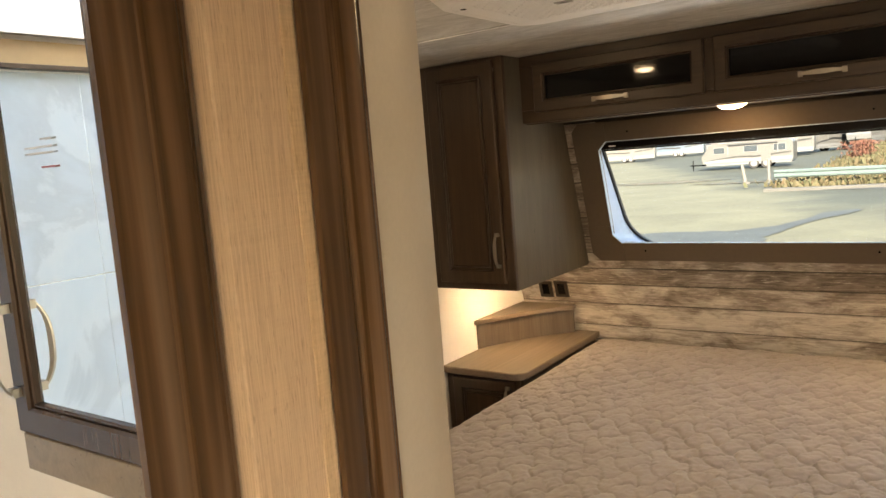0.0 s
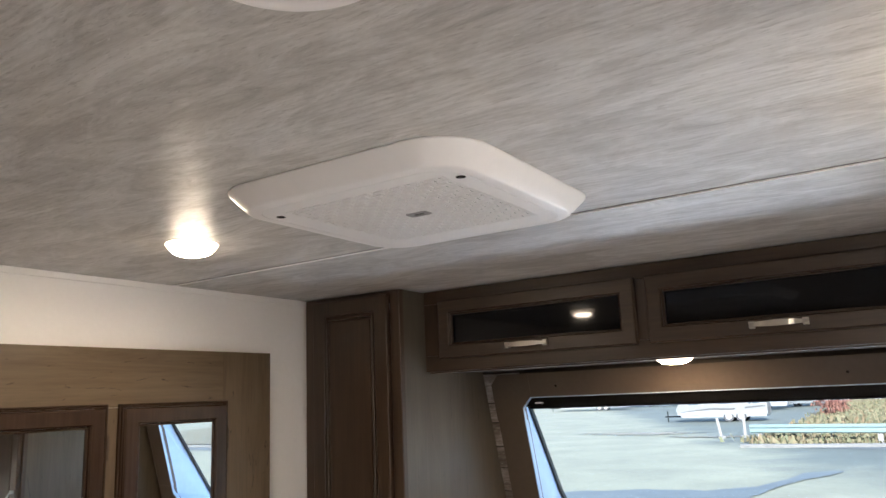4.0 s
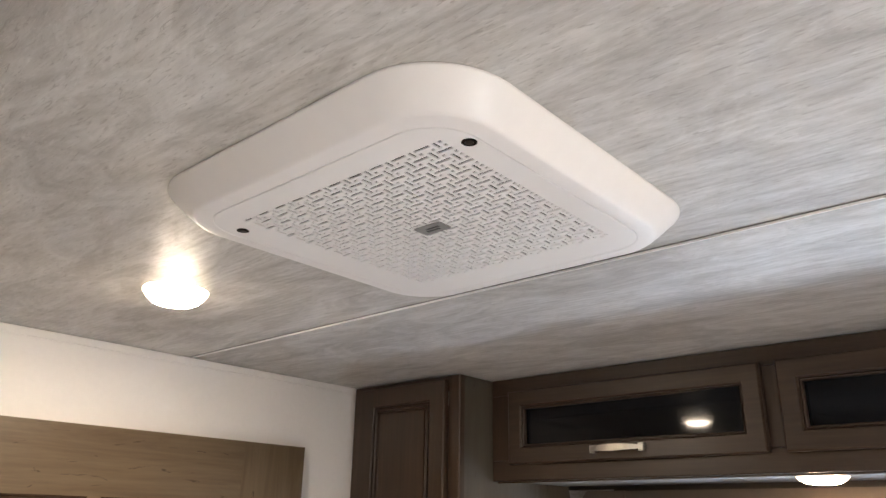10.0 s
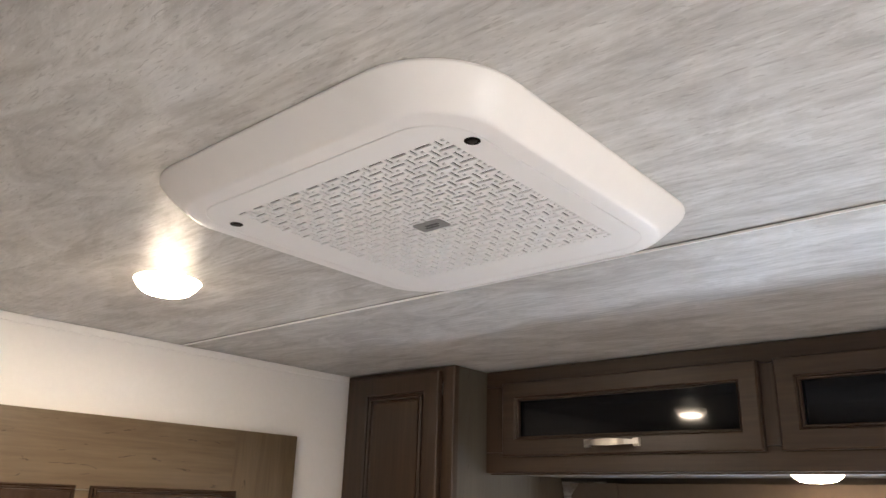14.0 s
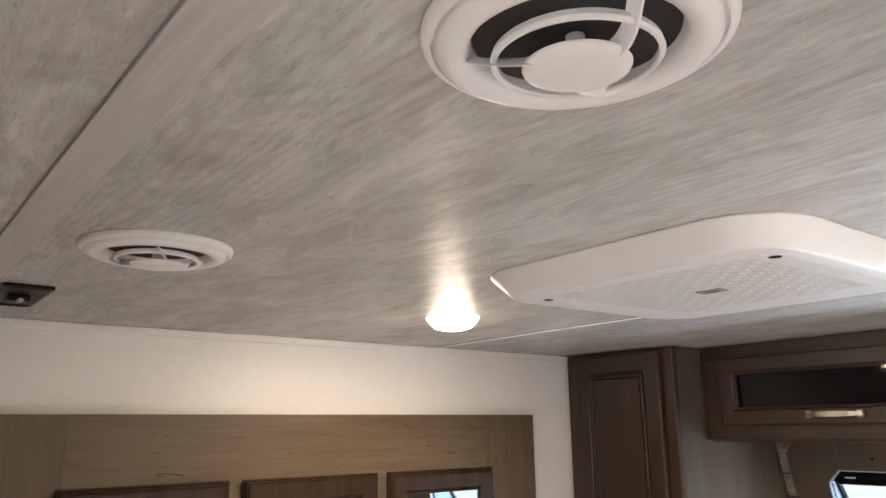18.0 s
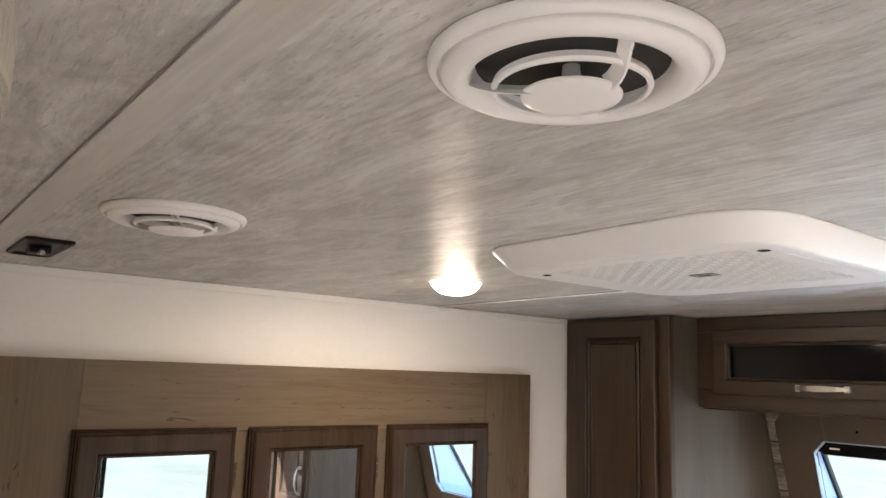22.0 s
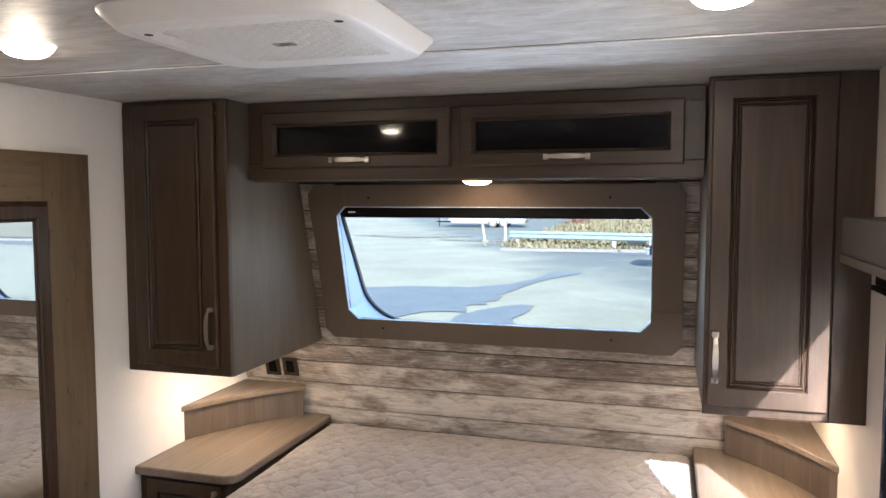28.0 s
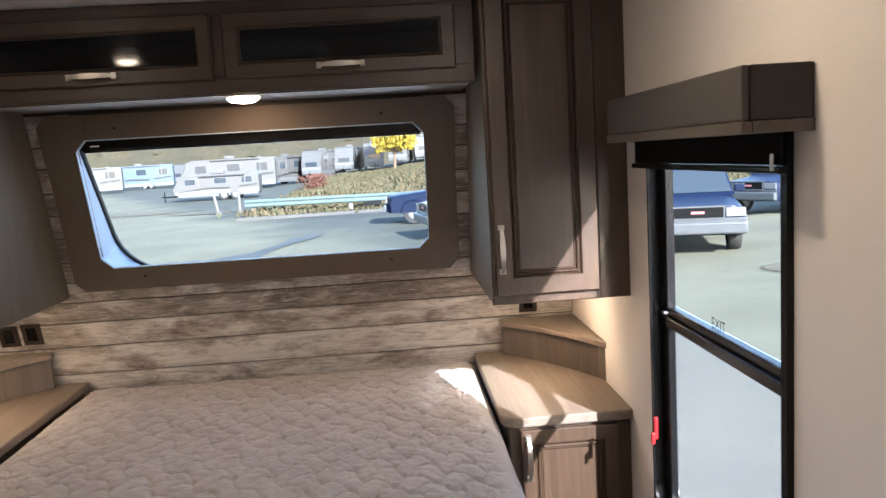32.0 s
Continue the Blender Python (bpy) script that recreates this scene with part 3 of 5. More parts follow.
SX0, SX1, SY0, SY1 = -1.10, -0.50, -1.25, -0.05      # the skylight over the shower


def holed(x0, x1, y0, y1, z0, z1):
    """A slab with the skylight's opening through it."""
    bm = box(x0, x1, y0, SY0, z0, z1)
    box(x0, x1, SY1, y1, z0, z1, 0, bm)
    box(x0, SX0, SY0, SY1, z0, z1, 0, bm)
    return box(SX1, x1, SY0, SY1, z0, z1, 0, bm)


setting("ceiling", holed(-1.2, 1.2, -3.4, 2.75, ZC, ZC + 0.09), CEIL, "grey-beige streaked wood-look ceiling panels", "ceiling")
setting("roof", holed(-1.24, 1.24, -3.5, 2.72, ZC + 0.095, ZC + 0.2), RVWHITE, "white outer roof of the trailer", "roof")
# wall is cut open behind the shower panels, added to light them through
bm = box(XL - 0.06, XL, 0.06, 3.0, 0, ZC)
box(XL - 0.06, XL, -1.6, 0.06, 0, 0.85, 0, bm)
box(XL - 0.06, XL, -1.6, 0.06, 1.915, ZC, 0, bm)
box(XL - 0.06, XL, -3.4, -1.6, 0, ZC, 0, bm)
setting("wall_left", bm, WHITEWALL, "smooth white side wall of the bedroom", "wall")
WY0, WY1, WZ0, WZ1 = 1.205, 1.885, 0.53, 1.56
bm = box(XR, XR + 0.05, -0.55, WY0, 0, ZC)
box(XR, XR + 0.05, WY1, 3.0, 0, ZC, 0, bm)
box(XR, XR + 0.05, WY0, WY1, 0, WZ0, 0, bm)
box(XR, XR + 0.05, WY0, WY1, WZ1, ZC, 0, bm)
# unseen opening behind the camera, added to let in more daylight
HY0, HY1, HZ0, HZ1 = -3.1, -0.55, 0.45, 1.80
box(XR, XR + 0.05, -3.4, HY0, 0, ZC, 0, bm)
box(XR, XR + 0.05, HY0, HY1, 0, HZ0, 0, bm)
box(XR, XR + 0.05, HY0, HY1, HZ1, ZC, 0, bm)
setting("wall_right", bm, BEIGEWALL, "smooth cream side wall with the exit window", "wall")
setting("skirting", box(-1.14, 1.14, -3.36, 2.66, -0.85, -0.0605), RVGREY, "grey skirting panels under the trailer floor", "skirting")
setting("wall_rear", box(-1.2, 1.2, -3.46, -3.4, 0, ZC), WHITEWALL, "plain rear wall of the trailer", "wall")
OX, OZ0, OZ1 = 0.595, 1.182, 1.640
HX, HZA, HZB = 0.645, 1.105, 1.685      # the hole in the wall itself
bm = prism([(-1.15, 0), (1.15, 0), (1.15, HZA), (-1.15, HZA)], lean, 0.010, 0.055)
prism([(-1.15, HZB), (1.15, HZB), (1.15, 2.0), (-1.15, 2.0)], lean, 0.010, 0.055, bm)
prism([(-1.15, HZA), (-HX, HZA), (-HX, HZB), (-1.15, HZB)], lean, 0.010, 0.055, bm)
prism([(HX, HZA), (1.15, HZA), (1.15, HZB), (HX, HZB)], lean, 0.010, 0.055, bm)
wall_front = setting("wall_front", bm, BACKER, "leaning front wall clad in weathered grey-brown planks", "wall")
setting("trim", box(XL, XL + 0.008, 0.28, CAB_Y - 0.002, ZC - 0.018, ZC - 0.001, 0.002), WHITEWALL, "thin white cove strip along the ceiling edge", "trim")
setting("ceiling_batten", box(-1.14, 1.14, 0.362, 0.402, ZC - 0.0028, ZC - 0.0004, 0.0009), STRIP, "flat wood-look ceiling joint cover strip", "trim")
# shadow line at the batten's edge, painted as a dark strip
setting("batten_shadow_line", box(-1.14, 1.14, 0.3604, 0.3616, ZC - 0.0010, ZC - 0.0003), BADGE, "thin dark strip painted for the shadow line beside the ceiling cover strip", "trim")
setting("ceiling_joint", box(-1.14, 1.14, 1.5372, 1.5392, ZC - 0.0012, ZC - 0.0003), RVGREY, "thin dark joint between ceiling panels", "trim")
# the lamp's reflection along the joint, painted as a white strip
setting("joint_glint", box(-1.14, 1.14, 1.5394, 1.5422, ZC - 0.0042, ZC - 0.0003, 0.0006), WHITE, "thin white strip painted for lamp glint on the ceiling joint", "trim")

# the wall beside the way in: a stub with cased edges, then a rounded corner
setting("wall_partition", box(0.20, 0.328, -0.125, 0.004, 0, ZC, 0.002), LINEN, "beige linen-textured wallpaper on the wall end", "wall")
setting("wallpaper_edge", box(0.3285, 0.3305, -0.0595, -0.0475, 0, ZC), LINEN_EDGE, "lighter linen edging strip on the wall end", "trim")


def casing(x0, x1, y0, y1, name, label):
    w, t = y1 - y0, min(0.007, 0.45 * (x1 - x0))
    face = [(x1 - t * (1 - math.sin(math.pi * min(1.0, 0.12 + 0.88 * k / 14)) ** 0.5) if k < 11 else x1 - t * (0.75 - 0.25 * math.cos((k - 11) * 1.57)), y0 + w * k / 14) for k in range(15)]
    pts = [(x0, y0), *face, (x0, y1)]
    return tagged(part(name, loft([[(x, y, z) for x, y in pts] for z in (0.0, ZC - 0.001)]), CASING, smooth=True), label, "trim", kind="structure")


casing(0.295, 0.304, -0.190, -0.128, "door_casing", "dark glossy wood door casing")
casing(0.3045, 0.316, -0.160, -0.128, "door_casing", "raised inner strip of the dark wood casing")
casing(0.332, 0.340, -0.047, -0.012, "door_casing", "dark glossy wood door casing")
casing(0.334, 0.347, -0.0115, 0.014, "door_casing", "raised inner strip of the dark wood casing")

R_CX, R_CY, R_R = 0.0735, 0.0145, 0.260
arc = [(R_CX + R_R * math.cos(a), R_CY + R_R * math.sin(a)) for a in [math.pi / 2 * i / 20 for i in range(21)]]
outline = [(R_CX + R_R, 0.005), *arc, (-1.149, R_CY + R_R), (-1.149, R_CY + R_R - 0.04), (R_CX, 0.10), (0.10, 0.005)]
tagged(part("wall_rounded", loft([[(x, y, z) for x, y in outline] for z in (0.0, 1.953)]), PALE, smooth=True),
       "pale beige fabric-textured wall with a rounded corner", "wall", kind="structure")
outline2 = [(R_CX + (x - R_CX) * 1.012, R_CY + (y - R_CY) * 1.012) if i < 22 else (x, y) for i, (x, y) in enumerate(outline)]
tagged(part("wall_cap", loft([[(x, y, z) for x, y in outline2] for z in (1.954, 1.999)]), WEAVE, smooth=True),
       "woven-textured cap band along the top of the rounded wall", "trim", kind="structure")


# ---- the front window ----
window_1 = thing("window_1", (0, front(1.4), OZ0), "wide front window with dark trim and chamfered corners", "window", kind="structure")
TX, TZ0, TZ1 = 0.70, 1.100, 1.722
part("trim_board", prism([(-0.585, OZ1 - 0.002), (0.585, OZ1 - 0.002), (0.585, TZ1), (-0.585, TZ1)], lean, -0.030, 0.0), TRIMF, window_1)
part("trim_board", prism([(-0.585, TZ0), (0.585, TZ0), (0.585, OZ0 + 0.002), (-0.585, OZ0 + 0.002)], lean, -0.030, 0.0), TRIMF, window_1)
for s in (-1, 1):
    part("trim_board", prism([(s * 0.593, 1.26), (s * TX, 1.26), (s * TX, 1.56), (s * 0.593, 1.56)], lean, -0.030, 0.0), TRIMF, window_1)
    for z_out, z_in, k in ((TZ1, OZ1, -1), (TZ0, OZ0, 1)):
        c = 0.034
        pts = [(s * 0.583, z_out - k * 0.001), (s * (TX + 0.002 - c), z_out - k * 0.001), (s * (TX + 0.002), z_out + k * c), (s * (TX + 0.002), z_in + k * 0.08),
               (s * 0.592, z_in + k * 0.08), (s * 0.592, z_in + k * 0.036), (s * (0.592 - 0.038), z_in - k * 0.001), (s * 0.55, z_in - k * 0.001), (s * 0.55, z_out - k * 0.001)]
        part("corner_pad", prism(pts, lean, -0.033, -0.004), TRIMF, window_1)
for x in (-0.45, 0.45):
    for z in (OZ0 - 0.035, OZ1 + 0.035):
        part("screw", prism([(x + 0.004 * math.cos(a), z + 0.004 * math.sin(a)) for a in [math.pi / 4 * i for i in range(8)]], lean, -0.032, -0.029), BLACK, window_1)
# white lining of the opening, painted with blue skylight; it runs out to the more steeply raked glass
def rake(u, v, d):
    return (u, 2.738 - 0.67 * (v - 1.532) + d, v)


c = 0.038
def gas(k, d):
    x, z0, z1, out = 0.620 - k, 1.116 + k, 1.656 - k, []
    for q, (sx, zz, r) in enumerate(((1, z1, 0.05), (-1, z1, 0.05), (-1, z0, 0.17), (1, z0, 0.06))):
        r -= k * 0.6
        for i in range(9):
            a = math.pi / 2 * (q + i / 8)
            out.append((sx * (x - r) + r * math.cos(a), (zz - r if q < 2 else zz + r) + r * math.sin(a)))
    return [rake(u, v, d) for u, v in out]
def lip(k):
    """The chamfered inner edge, walked with as many points as the round gasket."""
    x, z0, z1 = OX - 0.004 + k, OZ0 + 0.003 - k, OZ1 - 0.003 + k
    out = []
    for cx, cz, ax, az, bx, bz in ((x, z1, 0, -c, -c, 0), (-x, z1, c, 0, 0, -c), (-x, z0, 0, c, c, 0), (x, z0, -c, 0, 0, c)):
        out += [(cx + ax + (bx - ax) * i / 8, cz + az + (bz - az) * i / 8) for i in range(9)]
    return out
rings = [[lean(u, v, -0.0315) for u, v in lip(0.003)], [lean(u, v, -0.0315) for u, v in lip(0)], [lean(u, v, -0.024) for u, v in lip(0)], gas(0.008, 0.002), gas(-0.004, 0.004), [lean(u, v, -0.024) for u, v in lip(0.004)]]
part("lining", loft([*rings, rings[0]], (False, False)), LINER, window_1, "white plastic window lining, tinted blue for skylight")
part("gasket", loft([gas(0, 0.004), gas(0.002, -0.004), gas(0.019, -0.004), gas(0.021, 0.012), gas(0, 0.012), gas(0, 0.004)], (False, False)), RUBBER, window_1, "black rubber window gasket", smooth=True)
ob = part("pane", loft([gas(0.006, 0.006), gas(0.006, 0.010)]), GLASS, window_1, "clear window glass")
ob.visible_shadow = False
shade = thing("roller_shade", (0, front(1.62), 1.61), "black roller shade rolled up under the window head", "window shade")
part("cassette", prism([(-0.588, 1.606), (0.588, 1.606), (0.588, 1.608), (0.558, 1.6365), (-0.558, 1.6365), (-0.588, 1.608)], lean, -0.020, 0.026), BLACK, shade)
part("hem_bar", loft([[lean(u, v + 1.6015, d + 0.002) for v, d in roundrect(0, 0, 0.004, 0.010, 0.002, 2)] for u in (-0.576, 0.580)]), BLACK, shade)
part("maker_label", prism([(-0.545, 1.6165), (-0.515, 1.6165), (-0.515, 1.621), (-0.545, 1.621)], lean, -0.0225, -0.0202), plain("label_white", (0.7, 0.7, 0.7)), shade, "small white printed label")


# ---- handles and doors ----
def handle(u, v, lift, parent, upright=True, length=0.14):
    """An arched flat pull with two square feet."""
    bm = bmesh.new()
    n = 10
    rings = []
    for i in range(n + 1):
        s = (i / n - 0.5) * length
        rise = 0.022 * (1 - abs(2 * i / n - 1) ** 3) + 0.011
        half = 0.0036 + 0.0042 * (1 - abs(2 * i / n - 1) ** 1.6)
        pts = ((-half, -rise), (half, -rise), (half, -rise + 0.0036), (-half, -rise + 0.0036))
        rings.append([lift(u + a, v + s, d) if upright else lift(u + s, v + a, d) for a, d in pts])
    loft(rings, (True, True), bm)
    h = part("handle", bm, NICKEL, parent, "brushed nickel arched handle")
    for k in (-1, 1):
        s = k * (length / 2 - 0.007)
        a, b = (0.0088, 0.0068)
        pu, pv = (u, v + s) if upright else (u + s, v)
        if not upright:
            a, b = b, a
        part("handle_foot", prism([(pu - a, pv - b), (pu + a, pv - b), (pu + a, pv + b), (pu - a, pv + b)], lift, -0.0125, 0.0), NICKEL, h)
    return h


def panel_door(u0, u1, v0, v1, lift, parent, mat=None, stile=0.052):
    """A framed door with stepped moulding and a raised middle panel; its back lies at depth 0."""
    mat = mat or CAB
    t = 0.019
    f = lambda u, v, d: lift(u, v, d - t)
    door = part("door", frame_ring(u0, u1, v0, v1, stile, f, 0.0, t - 0.0005), mat, parent)
    k = stile
    for step, (w, d) in enumerate(((0.006, 0.0062), (0.0075, 0.0008), (0.0075, 0.0066))):
        part("moulding", frame_ring(u0 + k, u1 - k, v0 + k, v1 - k, w - 0.0008, f, d, t - 0.001, 0.0028), mat, door)
        k += w
    part("panel", prism([(u0 + k, v0 + k), (u1 - k, v0 + k), (u1 - k, v1 - k), (u0 + k, v1 - k)], f, 0.006, t - 0.001), mat, door)
    return door


def glazed_door(u0, u1, v0, v1, lift, parent, mat, pane_mat, stile, label, skew=0.0, ogee=False):
    t = 0.02
    f = lambda u, v, d: lift(u, v, d - t)
    full = (u0, u1, v0, v1)
    if ogee:
        u0, u1, v0, v1, stile = u0 + 0.0105, u1 - 0.0105, v0 + 0.0105, v1 - 0.0105, stile - 0.0105
    door = part("door", frame_ring(u0, u1, v0, v1, stile, f, 0.0, t - 0.0005, 0.004), mat, parent)
    if ogee:
        a0, a1, b0, b1 = full
        part("edge_moulding", frame_ring(a0, a1, b0, b1, 0.0052, f, 0.0095, t - 0.0008, 0.0022), mat, door)
        part("edge_moulding", frame_ring(a0 + 0.0055, a1 - 0.0055, b0 + 0.0055, b1 - 0.0055, 0.0047, f, 0.0045, t - 0.0008, 0.0020), mat, door)
    k = stile
    part("bead", frame_ring(u0 + k + 0.0005, u1 - k - 0.0005, v0 + k + 0.0005, v1 - k - 0.0005, 0.006, f, 0.006, t - 0.001, 0.002), mat, door)
    part("pane", prism([(u0 + k + 0.004, v0 + k + 0.004), (u1 - k - 0.004, v0 + k + 0.004), (u1 - k - 0.004, v1 - k - 0.004), (u0 + k + 0.004, v1 - k - 0.004)], lambda u, v, d: f(u, v, d + skew * (u - (u0 + u1) / 2)), 0.0125, 0.0150), pane_mat, door, label)
    return door


# ---- wall cabinets beside the front window ----
def wall_cabinet(s):
    xo, xi = s * 1.149, s * 0.746
    a, b = sorted((xo, xi))
    cab = thing("wall_cabinet", ((a + b) / 2, CAB_Y, 1.08), "tall dark brown wood wall cabinet with one raised-panel door", "cabinet", "cabinets round the front window")
    side = [(CAB_Y + 0.02, 1.08), (front(1.08) - 0.002, 1.08), (front(1.998) - 0.002, 1.998), (CAB_Y + 0.02, 1.998)]
    for x0, x1 in ((xi - s * 0.0, xi + s * 0.012), (xo - s * 0.012, xo)):
        part("side_panel", loft([[(x, y, z) for y, z in side] for x in (x0, x1)]), CAB_SIDE, cab, "grey-brown wood-look side panel")
    bot = [(a + 0.013, CAB_Y + 0.02), (b - 0.013, CAB_Y + 0.02), (b - 0.013, front(1.09) - 0.004), (a + 0.013, front(1.09) - 0.004)]
    part("bottom_panel", loft([[(x, y, z) for x, y in bot] for z in (1.085, 1.098)]), CAB_SIDE, cab)
    part("edge_strip", box(min(xi, xi + s * 0.012), max(xi, xi + s * 0.012), CAB_Y + 0.022, front(1.08) - 0.01, 1.0745, 1.0795, 0.001), CAB_SIDE, cab)
    if s < 0:
        part("face_frame", frame_ring(a, b + 0.002, 1.078, 1.998, 0.04, facing_room(CAB_Y), 0.0, 0.0195), CAB, cab)
        door = panel_door(-1.098, -0.783, 1.108, 1.985, facing_room(CAB_Y), cab)
        handle(-0.803, 1.243, lambda u, v, d: (u, CAB_Y - 0.0195 + d, v), door)
    else:
        part("face_frame", frame_ring(0.742, 1.060, 1.078, 1.998, 0.036, facing_room(CAB_Y), 0.0, 0.0195), CAB, cab)
        part("filler_panel", box(1.061, 1.149, CAB_Y + 0.004, CAB_Y + 0.018, 1.078, 1.998, 0.001), CAB, cab)
        door = panel_door(0.752, 1.053, 1.108, 1.988, facing_room(CAB_Y), cab)
        handle(0.771, 1.243, lambda u, v, d: (u, CAB_Y - 0.0195 + d, v), door)
    return cab


wall_cabinet(-1)
wall_cabinet(1)

# ---- overhead cabinet ----
OY = 2.232
over = thing("overhead_cabinet", (0, OY, 1.734), "dark brown overhead cabinet with two smoked-glass flap doors", "cabinet", "cabinets round the front window")
part("bottom_panel", loft([[(x, y, z) for x, y in ((-0.73, OY + 0.02), (0.73, OY + 0.02), (0.73, front(1.74) - 0.034), (-0.73, front(1.74) - 0.034))] for z in (1.736, 1.748)]), UNDERSIDE, over, "pale underside board")
for z0, z1 in ((1.734, 1.785), (1.955, 1.998)):
    part("face_rail", box(-0.744, 0.740, OY, OY + 0.0195, z0, z1, 0.002), CAB_X, over)
for x0, x1 in ((-0.744, -0.672), (-0.034, 0.026), (0.676, 0.740)):
    part("face_stile", box(x0, x1, OY, OY + 0.0195, 1.7855, 1.9545, 0.001), CAB, over)
part("light_strip", box(-0.73, 0.738, OY + 0.002, OY + 0.008, 1.7285, 1.7335, 0.001), CAB_X, over)
for (u0, u1), hu in (((-0.680, -0.021), -0.360), ((0.013, 0.684), 0.347)):
    d = glazed_door(u0, u1, 1.774, 1.961, facing_room(OY), over, CAB_X, DARKGLASS, 0.042, "black smoked glass panel", -0.030)
    handle(hu, 1.799, lambda u, v, dd: (u, OY - 0.0205 + dd, v), d, False)


# ---- wardrobe with mirror doors ----
ward = thing("wardrobe", (XL, 1.15, 0.0), "built-in brown wardrobe front with three mirrored doors", "wardrobe")
FX = -1.114
wf = facing_right(FX)
part("top_rail", prism([(0.6005, 1.660), (1.7045, 1.660), (1.7045, 1.812), (0.6005, 1.812)], wf, 0.0003, 0.035), WARD, ward)
part("bottom_rail", prism([(0.6005, 0.004), (1.7045, 0.004), (1.7045, 0.20), (0.6005, 0.20)], wf, 0.0003, 0.035), WARD, ward)
for u0, u1 in ((0.403, 0.60), (0.93, 0.98), (1.32, 1.372), (1.705, 1.893)):
    z0, z1 = (0.004, 1.812) if u1 - u0 > 0.1 else (0.201, 1.659)
    part("upright", prism([(u0, z0), (u1, z0), (u1, z1), (u0, z1)], wf, 0.0005, 0.035), WARD_Z, ward)
for u0, u1, twist in ((0.590, 0.940, 0.0), (0.972, 1.330, -0.004), (1.362, 1.716, -0.0225)):
    d = glazed_door(u0, u1, 0.16, 1.668, wf, ward, WDOOR, MIRROR, 0.052, "mirror glass panel", twist, True)
    handle(u0 + 0.026, 1.02, lambda u, v, dd: (FX + 0.0205 - dd, u, v), d)
    for v in (1.56, 0.30):
        hg = part("hinge", prism([(u1 + 0.001, v - 0.030), (u1 + 0.010, v - 0.030), (u1 + 0.010, v + 0.030), (u1 + 0.001, v + 0.030)], wf, -0.002, 0.0), ANTIQUE, d, "small dark bronze hinge")
        for dv in (-0.02, 0.0, 0.02):
            part("knuckle", tube([(FX + 0.006, u1 + 0.003, v + dv - 0.0085), (FX + 0.006, u1 + 0.003, v + dv + 0.0085)], 0.0035, 8), ANTIQUE, hg)

# ---- nightstands and corner shelves ----
NZ = 0.728
def nightstand(s):
    ns = thing("nightstand", (s * 0.95, 2.45, 0.0), "built-in dark wood nightstand with a light laminate top", "nightstand", "nightstands beside the bed")
    x_in, x_out, r = 0.752, 1.149, 0.055
    y0, y1 = 2.105, front(NZ) - 0.012
    pts = [(x_out, y0), *[(x_in + r - r * math.sin(a), y0 + r - r * math.cos(a)) for a in [math.pi / 2 * i / 8 for i in range(9)]], (x_in, y1), (x_out, y1)]
    ins = [(x_out, y0 + 0.004), *[(x_in + r - (r - 0.004) * math.sin(a), y0 + r - (r - 0.004) * math.cos(a)) for a in [math.pi / 2 * i / 8 for i in range(9)]], (x_in + 0.004, y1), (x_out, y1)]
    part("top", loft([[(s * x, y, z) for x, y in p] for p, z in ((ins, NZ), (pts, NZ - 0.004), (pts, NZ - 0.026), (ins, NZ - 0.030))]), TOPW, ns, "light brown wood-look laminate top", smooth=True)
    a, b = sorted((s * 0.775, s * 1.148))
    part("body", box(a, b, 2.150, y1, 0.003, NZ - 0.0305), CAB_SIDE, ns)
    part("face_frame", frame_ring(a, b, 0.004, NZ - 0.031, 0.045, facing_room(2.130), 0.0, 0.0195), CAB, ns)
    u0, u1 = sorted((s * 0.806, s * 1.105))
    d = panel_door(u0, u1, 0.10, 0.685, facing_room(2.130), ns, CAB, 0.045)
    hu = u0 + 0.022 if s > 0 else u1 - 0.022
    handle(hu, 0.60, lambda u, v, dd: (u, 2.130 - 0.0195 + dd, v), d)


def corner_shelf(s):
    sh = thing("corner_shelf", (s * 1.05, 2.65, NZ), "raised curved corner shelf on the nightstand top", "shelf", "corner shelves on the nightstands")
    y1 = front(0.867) - 0.012
    tip = (1.149, 2.375)
    end = (0.852, y1 - 0.030)
    def curve(k):
        out = []
        for i in range(13):
            t = i / 12
            bow = 0.035 * math.sin(math.pi * t)
            out.append((tip[0] + (end[0] - tip[0]) * t + 0.8 * bow * 0.3 + k * 0.6, tip[1] + (end[1] - tip[1]) * t + bow + k))
        return out
    full = [*curve(0), (0.852, y1), (1.149, y1)]
    eased = [*curve(0.004), (0.855, y1), (1.149, y1)]
    part("shelf_board", loft([[(s * min(x, 1.149), min(y, y1), z) for x, y in p] for p, z in ((eased, 0.867), (full, 0.864), (full, 0.848), (eased, 0.845))]), TOPW, sh, "light brown laminate shelf board")
    rc = curve(0.016)
    back = [(x, y + 0.012) for x, y in rc[::-1]]
    part("riser", loft([[(s * min(x, 1.149), min(y, y1), z) for x, y in [*rc, *back]] for z in (NZ + 0.001, 0.8445)]), TOPW_Z, sh, "curved riser board")


for s in (-1, 1):
    nightstand(s)
    corner_shelf(s)


def outlet(x, z, label):
    o = thing("wall_outlet", (x, front(z), z), label, "outlet", "outlets on the plank wall")
    k = 0.035
    part("cover_plate", prism([(x - k, z - 0.042), (x + k, z - 0.042), (x + k, z + 0.042), (x - k, z + 0.042)], lean, -0.009, -0.003), BRONZE, o)
    part("socket_face", prism([(x - 0.018, z - 0.026), (x + 0.018, z - 0.026), (x + 0.018, z + 0.026), (x - 0.018, z + 0.026)], lean, -0.0105, -0.0092), BLACK, o)


